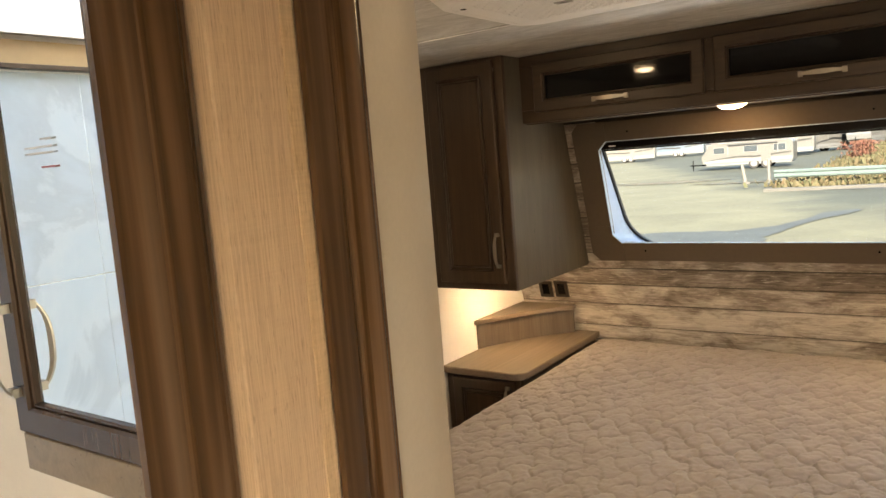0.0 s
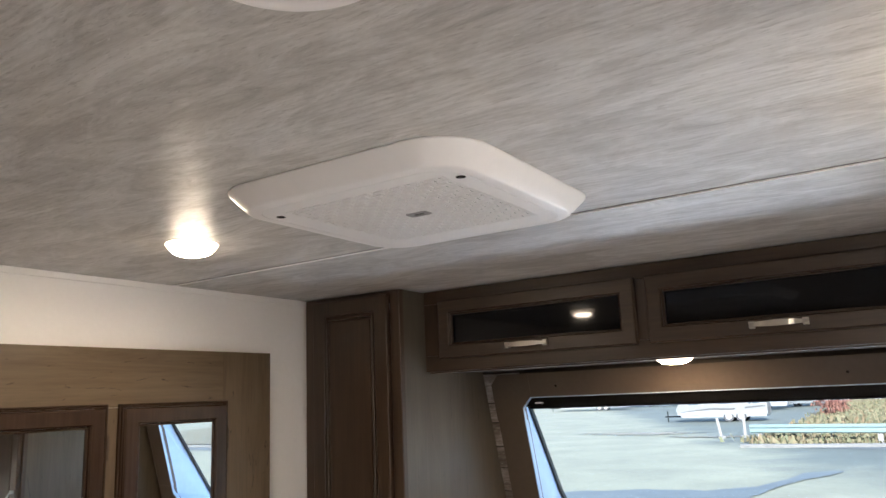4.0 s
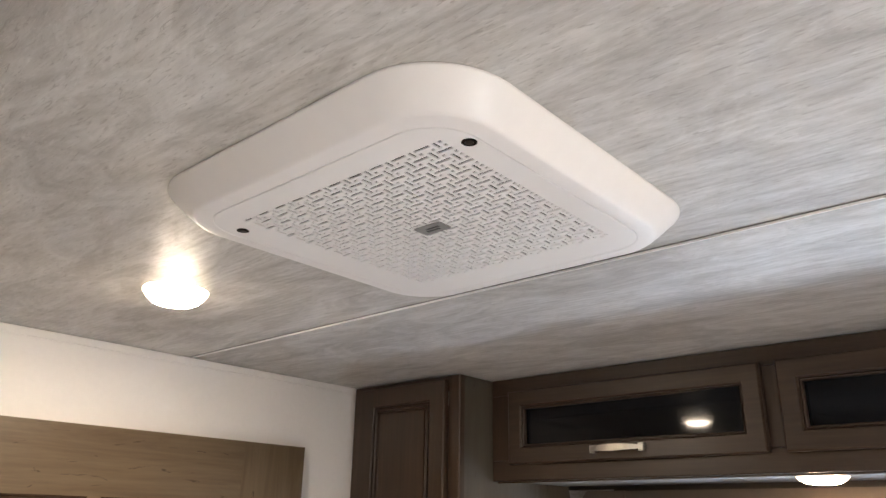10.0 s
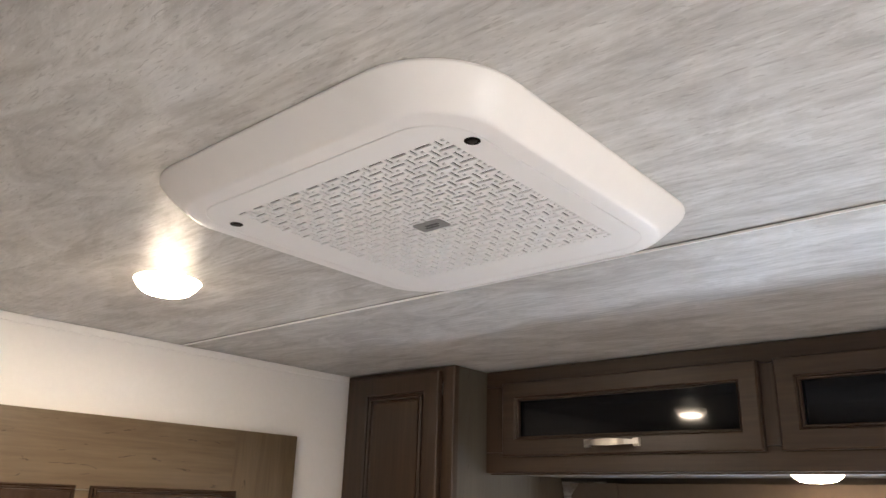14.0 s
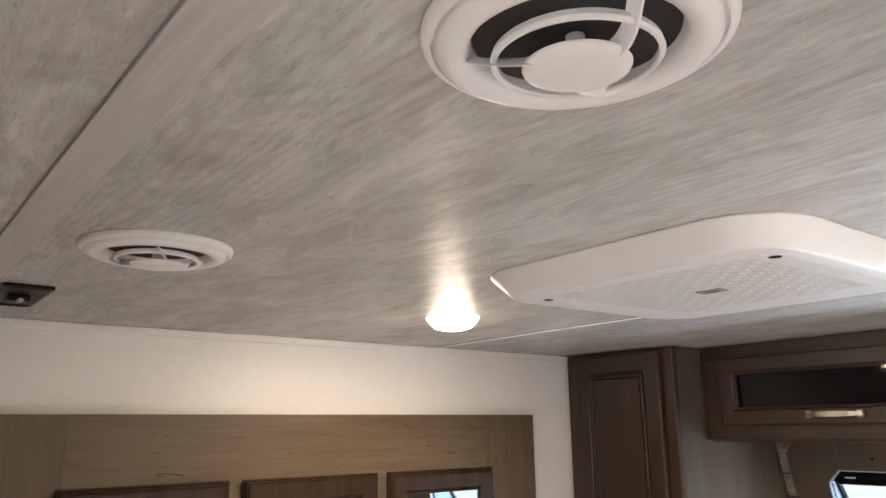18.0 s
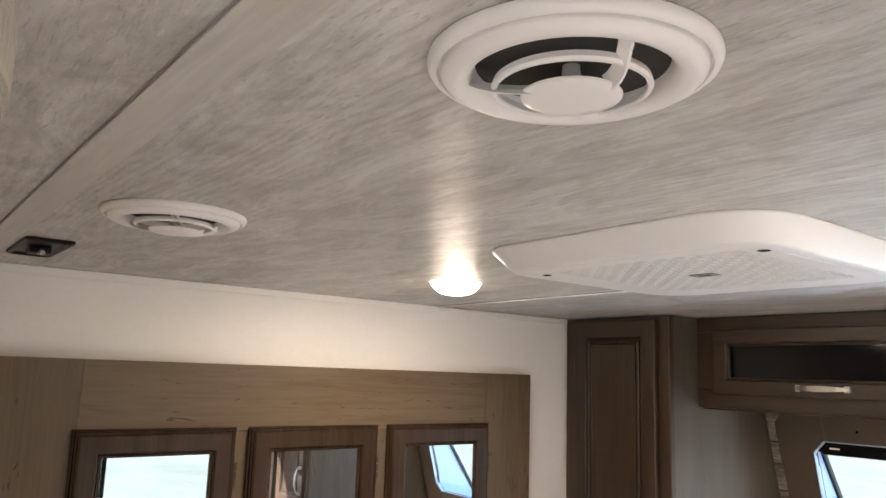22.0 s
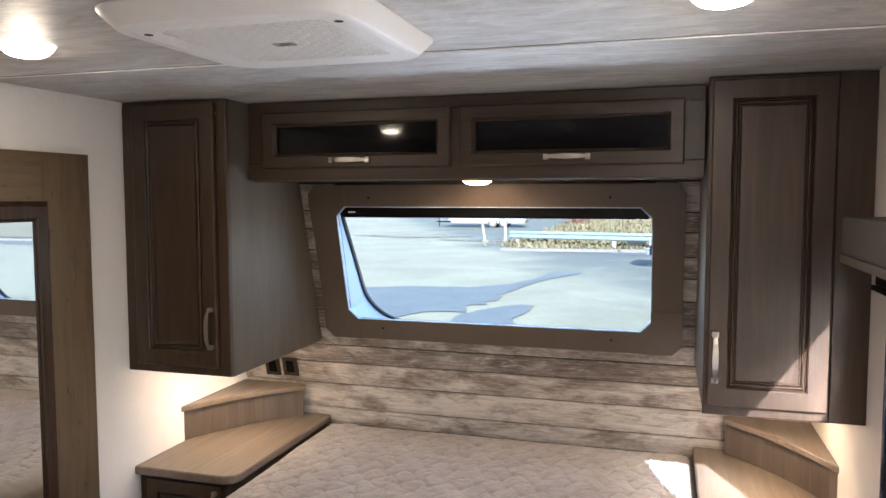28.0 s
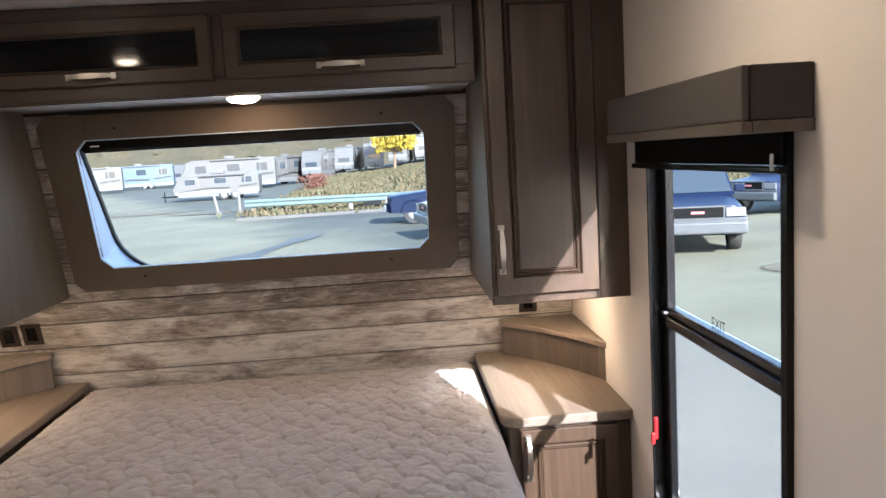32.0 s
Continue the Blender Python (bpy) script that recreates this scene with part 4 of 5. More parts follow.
outlet(-1.000, 0.940, "dark brown power outlet under the cabinet")
outlet(-0.915, 0.943, "dark brown power outlet under the cabinet")
outlet(0.968, 0.932, "dark brown power outlet under the cabinet")

# ---- bed ----
bed = thing("bed", (0, 1.9, 0), "queen bed with a quilted taupe cover, no pillows", "bed")
def bed_height():
    bx, y0, y1, zt, r, skirt = 0.752, 0.985, 2.868, 0.705, 0.055, 0.40
    def path(lo, hi):
        """Out-and-over profile: (place, drop) by distance along the cloth."""
        pts = []
        for i in range(8):
            pts.append((lo, skirt - (skirt - r) * i / 8))
        for i in range(8):
            a = math.pi / 2 * i / 8
            pts.append((lo + r - r * math.cos(a), r - r * math.sin(a)))
        n = int((hi - lo - 2 * r) / 0.0045)
        for i in range(n + 1):
            pts.append((lo + r + (hi - lo - 2 * r) * i / n, 0.0))
        pts += [(lo + hi - p, d) for p, d in pts[:16][::-1]]
        return pts
    us, vs = path(-bx, bx), path(y0, y1)
    co, faces = [], []
    for j, (y, dy) in enumerate(vs):
        for i, (x, dx) in enumerate(us):
            wv = 0.012 * math.sin(y * 2 * math.pi / 0.16)
            p, q = (x + wv) / 0.105, y / 0.125 + 0.16 * math.sin(x * 2 * math.pi / 0.105)
            cell = abs(math.sin(math.pi * (p + q)) * math.sin(math.pi * (q - p)))
            edge = min(1.0, (y1 - y) / 0.20, (bx - abs(x)) / 0.10)
            puff = (0.15 + 0.85 * max(0.0, edge)) * (0.0128 * (1 - math.exp(-cell / 0.050)) + 0.0026 * cell)
            wr = 0.007 * noise.noise(Vector((x * 5, y * 5, 0))) + 0.0040 * noise.noise(Vector((x * 21, y * 17, 3))) + 0.0036 * noise.noise(Vector((x * 44, y * 38, 9))) + 0.0030 * noise.noise(Vector((x * 95, y * 60, 4)))
            wr += 0.010 * noise.noise(Vector((x * 1.8, y * 1.8, 7)))
            drop = math.hypot(dx, dy) if max(dx, dy) < r else max(dx, dy)
            fade = 1 if drop == 0 else 0.5
            nx = (-1 if x < 0 else 1) * (puff if dx > r * 0.5 else 0)
            ny = (-1 if y < 1.9 else 1) * (puff if dy > r * 0.5 else 0)
            co.append((x + nx - 0.0, y + ny, zt - drop + (puff + wr) * (fade if drop < r else 0.0)))
    w = len(us)
    for j in range(len(vs) - 1):
        for i in range(w - 1):
            k = j * w + i
            faces.append((k, k + 1, k + w + 1, k + w))
    return co, faces


co, faces = bed_height()
me = bpy.data.meshes.new("quilt")
me.from_pydata(co, [], faces)
me.materials.append(QUILT)
for p in me.polygons:
    p.use_smooth = True
q = new("quilt", me)
q.parent = bed
q.location = -Vector((0, 1.9, 0))
q["label"] = "taupe quilted bed cover with a wavy diamond stitch"
part("mattress", box(-0.735, 0.735, 1.01, 2.84, 0.32, 0.68, 0.03), plain("mattress_ticking", (0.7, 0.68, 0.64), 0.8), bed)
part("bed_base", box(-0.735, 0.735, 1.02, 2.84, 0.003, 0.3195), CAB_SIDE, bed, "grey-brown wood-look bed box")

# ---- ceiling air unit ----
AX, AY = -0.069, 1.2295
ac = thing("ceiling_air_vent", (AX, AY, ZC), "white rounded ceiling air-conditioner cover with a basket-weave grille", "air vent")
def ring(kx, ky, r, z):
    """A rounded outline of the cover, kx and ky wider than the flat face."""
    return [(x, y, z) for x, y in roundrect(AX, AY, 0.2175 + kx, 0.2225 + ky, r, 10)]
SKIRT = [(0.0295, 0.0335, 0.091, 0.0005), (0.0297, 0.0337, 0.091, 0.0030), (0.0282, 0.0320, 0.090, 0.0055), (0.0245, 0.0277, 0.088, 0.0098), (0.0150, 0.0167, 0.081, 0.0205), (0.0058, 0.0062, 0.075, 0.0304),
         (0.0030, 0.0031, 0.073, 0.0326), (0.0, 0.0, 0.071, 0.0335), (-0.0180, -0.0180, 0.055, 0.0335), (-0.0182, -0.0182, 0.055, 0.0296), (-0.0230, -0.0230, 0.052, 0.0296)]
part("housing", loft([ring(kx, ky, r, ZC - d) for kx, ky, r, d in SKIRT], (False, True)), WHITE, ac, smooth=True)
GX0, GX1, GY0, GY1 = -0.222, 0.104, 1.056, 1.382
PANEL = -0.0193
part("grille_panel", loft([ring(PANEL, PANEL, 0.052, ZC - 0.0298), ring(PANEL, PANEL, 0.052, ZC - 0.0334), ring(PANEL - 0.001, PANEL - 0.001, 0.051, ZC - 0.0338),
                           [(min(max(x, GX0), GX1), min(max(y, GY0), GY1), ZC - 0.0338) for x, y, z in ring(PANEL - 0.001, PANEL - 0.001, 0.051, 0)]], (False, False)), GRILLE, ac)
def weave():
    nx, ny, n = 82, 82, 8
    dx, dy = (GX1 - GX0) / nx, (GY1 - GY0) / ny
    bars = {(1, c) for c in range(5)} | {(5, c % n) for c in range(4, 9)} | {(r, 6) for r in range(4)} | {(r, 2) for r in range(4, 8)}
    dots = {(3, 0), (3, 4), (7, 0), (7, 4)}
    hole = [[(j % n, i % n) in bars | dots and 0 < i < nx - 1 and 0 < j < ny - 1 for i in range(nx)] for j in range(ny)]
    co, fs = [], []
    z0, z1 = ZC - 0.0338, ZC - 0.0320
    index = {}
    def vert(i, j, k):
        if (i, j, k) not in index:
            index[i, j, k] = len(co)
            co.append((GX0 + i * dx, GY0 + j * dy, z1 if k else z0))
        return index[i, j, k]
    for j in range(ny):
        for i in range(nx):
            if hole[j][i]:
                for (a, b, c, d), (ni, nj) in ((((i, j), (i, j + 1), 0, 0), (i - 1, j)), (((i + 1, j), (i + 1, j + 1), 0, 0), (i + 1, j)), (((i, j), (i + 1, j), 0, 0), (i, j - 1)), (((i, j + 1), (i + 1, j + 1), 0, 0), (i, j + 1))):
                    if not hole[nj][ni]:
                        fs.append((vert(*a, 0), vert(*b, 0), vert(*b, 1), vert(*a, 1)))
            else:
                fs.append((vert(i, j, 0), vert(i, j + 1, 0), vert(i + 1, j + 1, 0), vert(i + 1, j, 0)))
    me = bpy.data.meshes.new("grille_weave")
    me.from_pydata([(x - AX, y - AY, z - ZC) for x, y, z in co], [], fs)
    me.materials.append(GRILLE)
    ob = new("grille_weave", me)
    ob.parent = ac
    return ob


weave()["label"] = "white slotted basket-weave grille"
# filter colour is darkened to paint in the shade inside the slots
part("filter", box(GX0, GX1, GY0, GY1, ZC - 0.0318, ZC - 0.0299), FILTER_SHADE, ac, "filter behind the grille, painted near-black for the shade in the slots")
bd = part("badge", prism(roundrect(-0.055, 1.221, 0.021, 0.012, 0.003, 3), lambda u, v, d: (u, v, ZC - 0.0338 - d), 0.0, 0.0012), BADGE, ac, "grey badge with dark script marks")
for x0, x1, dy in ((-0.066, -0.046, 0.003), (-0.062, -0.042, -0.003)):
    part("badge_mark", box(x0, x1, 1.221 + dy - 0.0016, 1.221 + dy + 0.0016, ZC - 0.0355, ZC - 0.0351), INK, bd)
for x, y in ((-0.245, 1.078), (0.119, 1.080)):
    sc = part("screw_socket", lathe(x, y, [(0.0, ZC - 0.0342), (0.0078, ZC - 0.0342), (0.0078, ZC - 0.0325)], 16), BLACK, ac, "dark round fastener")
    part("screw_head", lathe(x, y, [(0.0, ZC - 0.0355), (0.004, ZC - 0.0352), (0.0045, ZC - 0.0343)], 12), SMOKED, sc)


# ---- round ceiling vents ----
def round_vent(cx, cy, end):
    """A round register: rolled flange, sloping throat, one inner ring, a hanging hub and three curved vanes."""
    v = thing("ceiling_vent", (cx, cy, ZC), "round white plastic ceiling vent with swirl vanes", "vent", "round ceiling vents")
    def turned(profile, n=56):
        return lathe(cx, cy, [(r, ZC - d) for r, d in profile], n)
    part("flange", turned([(0.0905, 0.0005), (0.0910, 0.0030), (0.0898, 0.0062), (0.0870, 0.0084), (0.0846, 0.0086), (0.0843, 0.0045), (0.0825, 0.0045), (0.0822, 0.0092), (0.0818, 0.0100), (0.0790, 0.0128), (0.0745, 0.0146),
                           (0.0700, 0.0146), (0.0655, 0.0128), (0.0625, 0.0092), (0.0610, 0.0045), (0.0606, 0.0012)]), WHITE, v, smooth=True)
    # no hole in the ceiling: the duct's shade is painted on a disc
    part("duct", turned([(0.0, 0.0014), (0.0610, 0.0014)], 32), DUCT_SHADE, v, "flat dark disc painted for the shade in the duct")
    part("inner_ring", turned([(0.0466, 0.0126), (0.0460, 0.0172), (0.0468, 0.0186), (0.0490, 0.0184), (0.0502, 0.0166), (0.0490, 0.0126), (0.0466, 0.0126)]), WHITE, v, smooth=True)
    part("hub", turned([(0.0, 0.0262), (0.018, 0.0260), (0.0265, 0.0250), (0.0312, 0.0226), (0.0318, 0.0212), (0.0310, 0.0206), (0.0070, 0.0206), (0.0055, 0.0016)]), WHITE, v, smooth=True)
    for k in range(3):
        rings = []
        for i in range(11):
            t = i / 10
            r = 0.026 + 0.038 * t
            a = end + 2 * math.pi * k / 3 + 0.42 * (1 - t) ** 1.3
            lo = 0.0245 - 0.0115 * t * t
            slant = 0.0034
            c, w = math.cos(a), math.sin(a)
            x, y = cx + r * c, cy + r * w
            nx, ny = -w, c
            rings.append([(x + nx * (slant + 0.0009), y + ny * (slant + 0.0009), ZC - lo), (x + nx * (slant - 0.0009), y + ny * (slant - 0.0009), ZC - lo),
                          (x - nx * (slant + 0.0009), y - ny * (slant + 0.0009), ZC - lo + 0.0082), (x - nx * (slant - 0.0009), y - ny * (slant - 0.0009), ZC - lo + 0.0082)])
        part("vane", loft(rings), WHITE, v, smooth=True)


round_vent(0.287, 0.556, -0.33)
round_vent(-0.382, 0.529, -0.33)


# ---- lamps ----
def dome_lamp(x, y, z, r, mat, label, group, deep=0.88):
    L = thing("ceiling_lamp", (x, y, z), label, "lamp", group)
    def dome(profile):
        return lathe(x, y, [(r * k, z - deep * d) for k, d in profile], 28)
    part("base_ring", dome([(1.02, 0.0005), (1.02, 0.004), (0.99, 0.0050), (0.97, 0.0085), (0.88, 0.0160), (0.76, 0.0205), (0.72, 0.0205)]), LAMPRIM, L, "dimmer frosted rim", smooth=True)
    part("lens", dome([(0.755, 0.0206), (0.64, 0.0245), (0.35, 0.0290), (0.0, 0.0305)]), mat, L, "lit frosted lamp lens", smooth=True)


dome_lamp(-0.660, 1.222, ZC, 0.054, LAMP, "round warm-lit dome lamp on the ceiling", "dome lamps")
dome_lamp(0.716, 1.197, ZC, 0.054, LAMP, "round warm-lit dome lamp on the ceiling", "dome lamps")
dome_lamp(0.024, 2.397, 1.736, 0.052, WLAMP, "round warm-lit dome lamp under the overhead cabinet", "dome lamps", 0.6)
# unseen lamps added behind the camera to brighten the passage
for x, y in ((-0.36, -0.85), (-0.5, -2.4), (0.5, -2.4)):
    dome_lamp(x, y, ZC, 0.062, LAMP, "unseen dome lamp added to light the passage", "dome lamps")
for s in (-1, 1):
    dome_lamp(s * 0.93, 2.44, 1.085, 0.030, SLAMP, "small warm-lit lamp under the wall cabinet", "small cabinet lamps")

# ---- black catch on the ceiling ----
latch = thing("ceiling_latch", (-0.84, 0.447, ZC), "black recessed plastic catch on the ceiling", "latch")
part("cup", loft([[(x, y, z) for x, y in roundrect(-0.838, 0.447, hx, hy, 0.008, 3)] for hx, hy, z in ((0.105, 0.037, ZC - 0.0005), (0.105, 0.037, ZC - 0.005), (0.098, 0.032, ZC - 0.007), (0.090, 0.026, ZC - 0.0025))], (False, True)), SMOKED, latch)
part("catch_lever", box(-0.862, -0.822, 0.43, 0.464, ZC - 0.014, ZC - 0.003, 0.003), SMOKED, latch)
part("catch_pin", tube([(-0.85, 0.447, ZC - 0.010), (-0.80, 0.447, ZC - 0.016)], 0.004), STEEL, latch)

# ---- exit window on the side wall ----
window_2 = thing("window_2", (XR, 1.545, WZ0), "tall black-framed exit window with a horizontal middle rail", "window", kind="structure")
yc, zc, hy, hz = (WY0 + WY1) / 2, (WZ0 + WZ1) / 2, (WY1 - WY0) / 2, (WZ1 - WZ0) / 2
def oval(k, x, rr=0.07):
    rr = 0.016 if k < 0.003 and x < XR + 0.04 and x != XR - 0.016 else rr
    return [(x, u, v) for u, v in roundrect(yc, zc, hy - k, hz - k, max(0.01, rr - k), 6)]
part("frame", loft([oval(-0.012, XR - 0.014), oval(-0.012, XR - 0.001), oval(0.002, XR - 0.001), oval(0.002, XR + 0.046), oval(0.016, XR + 0.046), oval(0.016, XR + 0.012), oval(0.006, XR + 0.010), oval(0.004, XR - 0.016), oval(-0.012, XR - 0.014)], (False, False)), BLACK, window_2, "black window frame", smooth=True)
for sy in (-1, 1):
    for sz in (-1, 1):
        r, cy2, cz2 = 0.075, yc + sy * (hy + 0.001), zc + sz * (hz + 0.001)
        bend = [(cy2 - sy * r * (1 - math.cos(a)), cz2 - sz * r * (1 - math.sin(a))) for a in [math.pi / 2 * i / 8 for i in range(9)]]
        part("corner_gusset", loft([[(x, u, v) for u, v in [(cy2, cz2), *bend]] for x in (XR + 0.0005, XR + 0.0445)]), BLACK, window_2)
part("middle_rail", box(XR + 0.016, XR + 0.044, WY0 + 0.014, WY1 - 0.014, 1.062, 1.094, 0.004), BLACK, window_2)
part("sash_rail", box(XR + 0.006, XR + 0.0155, WY0 + 0.014, WY1 - 0.014, 1.046, 1.072, 0.003), BLACK, window_2)
for y, w in ((WY1 - 0.038, 0.021), (WY0 + 0.030, 0.010)):
    part("sash_stile", box(XR + 0.010, XR + 0.032, y - w, y + w, 1.0945, WZ1 - 0.018, 0.003), BLACK, window_2)
    part("sash_stile", box(XR + 0.010, XR + 0.029, y - w, y + w, WZ0 + 0.010, 1.0455, 0.003), BLACK, window_2)
    part("sash_clip", box(XR + 0.004, XR + 0.0155, y - 0.012, y + 0.012, 1.074, 1.082, 0.002), STEEL, window_2, "small metal clip")
part("bottom_rail", box(XR + 0.010, XR + 0.029, WY0 + 0.041, WY1 - 0.060, WZ0 + 0.010, WZ0 + 0.046, 0.003), BLACK, window_2)
ob = part("pane", box(XR + 0.034, XR + 0.038, WY0 + 0.017, WY1 - 0.017, 1.095, WZ1 - 0.017), GLASS, window_2, "clear upper window glass")
ob.visible_shadow = False
ob = part("screen_pane", box(XR + 0.030, XR + 0.032, WY0 + 0.018, WY1 - 0.018, WZ0 + 0.018, 1.061), SCREEN, window_2, "hazy lower pane with an insect screen")
ob.visible_shadow = False
lt = part("release_latch", box(XR - 0.024, XR - 0.014, WY1 - 0.036, WY1 - 0.024, 0.735, 0.795, 0.003), RED, window_2, "red emergency release latch")
part("latch_tab", box(XR - 0.034, XR - 0.0242, WY1 - 0.042, WY1 - 0.032, 0.724, 0.755, 0.003), RED, lt)
txt = bpy.data.curves.new("exit_text", 'FONT')
txt.body, txt.size, txt.align_x = "EXIT", 0.036, 'CENTER'
tmp = new("tmp_text", txt)
tmp.matrix_world = Matrix(((0, 0, -1, XR + 0.0325), (-1, 0, 0, 1.574), (0, 1, 0, 1.093), (0, 0, 0, 1)))
dg = bpy.context.evaluated_depsgraph_get()
tm = bpy.data.meshes.new_from_object(tmp.evaluated_get(dg))
tm.transform(Matrix(((0, 0, -1, XR + 0.0325), (-1, 0, 0, 1.574), (0, 1, 0, 1.093), (0, 0, 0, 1))))
tm.transform(Matrix.Translation(-spot(window_2)))
bpy.data.objects.remove(tmp)
tm.materials.clear()
tm.materials.append(INK)
ex = new("exit_lettering", tm)
ex.parent = window_2
ex["label"] = "dark EXIT lettering on the glass"

val = thing("window_valance", (1.09, 1.5, 1.525), "boxed fabric window valance with a wood bottom edge", "valance")
part("fascia", box(1.030, 1.042, 1.130, 1.874, 1.545, 1.632, 0.004), FABRIC, val, "grey fabric front")
for y0, y1 in ((1.1295, 1.140), (1.864, 1.8745)):
    part("end_panel", box(1.0425, 1.149, y0, y1, 1.545, 1.632, 0.004), FABRIC_END, val, "dark brown fabric end")
part("top_panel", box(1.0425, 1.149, 1.1405, 1.8635, 1.622, 1.631, 0.001), FABRIC_END, val)
part("bottom_edge", box(1.028, 1.046, 1.128, 1.876, 1.5245, 1.5445, 0.002), VALANCE_WOOD, val, "grey-brown wood bottom edge")
for y0, y1 in ((1.128, 1.144), (1.86, 1.876)):
    part("bottom_edge", box(1.0465, 1.149, y0, y1, 1.5245, 1.5445, 0.002), VALANCE_WOOD, val)
rs = thing("roller_shade", (1.11, 1.545, 1.46), "black roller shade hanging just below the valance", "window shade")
part("cloth", box(1.116, 1.122, 1.176, 1.925, 1.470, 1.60, 0.002), plain("blackout_cloth", (0.006, 0.006, 0.0065), 0.85, 0, 0.1, 300, 0.1, 0.1), rs)
part("hem_bar", box(1.108, 1.130, 1.172, 1.930, 1.456, 1.4695, 0.004), BLACK, rs)
part("pull_tab", box(1.104, 1.1075, 1.180, 1.188, 1.462, 1.49, 0.001), STEEL, rs)

# ---- passage: cabinet with mirror doors, panels ----
hall = thing("hall_cabinet", (-0.5, 0.08, 1.23), "dark-framed passage cabinet with one mirrored door", "cabinet")
HYF = 0.075
part("body", box(-0.445, -0.03, HYF + 0.001, 0.225, 1.232, 1.998), CAB_SIDE, hall)
part("bottom_rail", box(-0.432, -0.03, HYF - 0.018, HYF, 1.205, 1.262, 0.002), WARD, hall)
for u0, u1, hu in ((-0.440, -0.060, -0.419),):
    d = glazed_door(u0, u1, 1.263, 1.985, facing_room(HYF - 0.0005), hall, WDOOR, MIRROR, 0.042, "mirror glass panel with a faint sticker")
    handle(hu, 1.392, lambda u, v, dd: (u, HYF - 0.021 + dd, v), d)
    if u0 > -0.45:
        for v, w, m in ((1.690, 0.03, STICKER), (1.680, 0.075, STICKER), (1.672, 0.075, STICKER), (1.653, 0.035, REDPALE)):
            part("sticker_bar", box(-0.245 - w, -0.245, HYF - 0.0115, HYF - 0.011, v - 0.0012, v + 0.0012), m, d)
setting("wall_passage", box(-1.149, -0.021, 0.226, 0.2265, 0, 1.2), WHITEWALL, "white wall below the passage cabinet", "wall")
setting("panel_passage", box(-0.20, -0.021, 0.13, 0.2255, 0, 1.2), TOPW, "light wood panel below the passage cabinet", "wall")
# shower wall made translucent and blue-tinted so that it looks daylit
ps = thing("shower_surround", (XL, -0.8, 0.85), "white marble-look shower wall, blue-tinted and translucent to look daylit", "shower panel")
for y0, y1 in ((-1.598, -1.051), (-1.049, -0.501), (-0.499, 0.058)):
    for z0, z1 in ((0.873, 1.389), (1.391, 1.913)):
        part("panel", box(XL - 0.012, XL - 0.009, y0, y1, z0, z1), SHADE, ps)
part("bottom_rail", box(XL - 0.016, XL - 0.004, -1.598, 0.058, 0.852, 0.872, 0.002), WHITE, ps)
sk = thing("skylight", ((SX0 + SX1) / 2, (SY0 + SY1) / 2, ZC), "white translucent skylight over the shower", "skylight")
part("dome", loft([[(x, y, z) for x, y in roundrect((SX0 + SX1) / 2, (SY0 + SY1) / 2, (SX1 - SX0) / 2 + k, (SY1 - SY0) / 2 + k, 0.06, 5)] for k, z in ((0.04, ZC + 0.201), (0.03, ZC + 0.25), (-0.02, ZC + 0.31), (-0.10, ZC + 0.335))], (False, True)), DOME, sk, "white translucent acrylic dome", smooth=True)
for x0, x1, y0, y1 in ((SX0, SX0 + 0.006, SY0, SY1), (SX1 - 0.006, SX1, SY0, SY1), (SX0 + 0.0065, SX1 - 0.0065, SY0, SY0 + 0.006), (SX0 + 0.0065, SX1 - 0.0065, SY1 - 0.006, SY1)):
    part("shaft_liner", box(x0, x1, y0, y1, ZC - 0.006, ZC + 0.199), WHITE, sk)
setting("shower_trim", box(XL, XL + 0.03, -1.6, 0.06, 1.916, 1.928, 0.002), CAB_X, "dark strip along the top of the white panel", "trim")
setting("tan_soffit", box(XL, XL + 0.015, -1.6, 0.06, 1.929, 1.986), TANW, "tan wall strip above the white panel", "wall")


# ---- outside: ground, road, field ----
G = -0.85
bm = bmesh.new()
bm.faces.new([bm.verts.new(p) for p in ((-400, -300, G), (400, -300, G), (400, 500, G), (-400, 500, G))])
setting("ground", bm, GRAVEL, "pale dusty gravel lot reaching to the horizon", "ground")


def flat(name, pts, z, mat, label, cat):
    bm = bmesh.new()
    bm.faces.new([bm.verts.new((x, y, z)) for x, y in pts])
    return setting(name, bm, mat, label, cat)


flat("road", [(-4.5, 33.28), (2, 33.85), (20, 32.15), (60, 31.4), (60, 29.0), (22, 29.6), (2, 31.2)], G + 0.012, ASPHALT, "dark asphalt edge of the drive along the kerb", "road")
def blob(cx, cy, rx, ry, seed):
    r = random.Random(seed)
    pts = []
    for i in range(40):
        a = 2 * math.pi * i / 40
        k = 1 + 0.28 * math.sin(3 * a + r.random() * 0.5) + 0.14 * math.sin(7 * a + seed)
        pts.append((cx + rx * k * math.cos(a), cy + ry * k * math.sin(a)))
    return pts


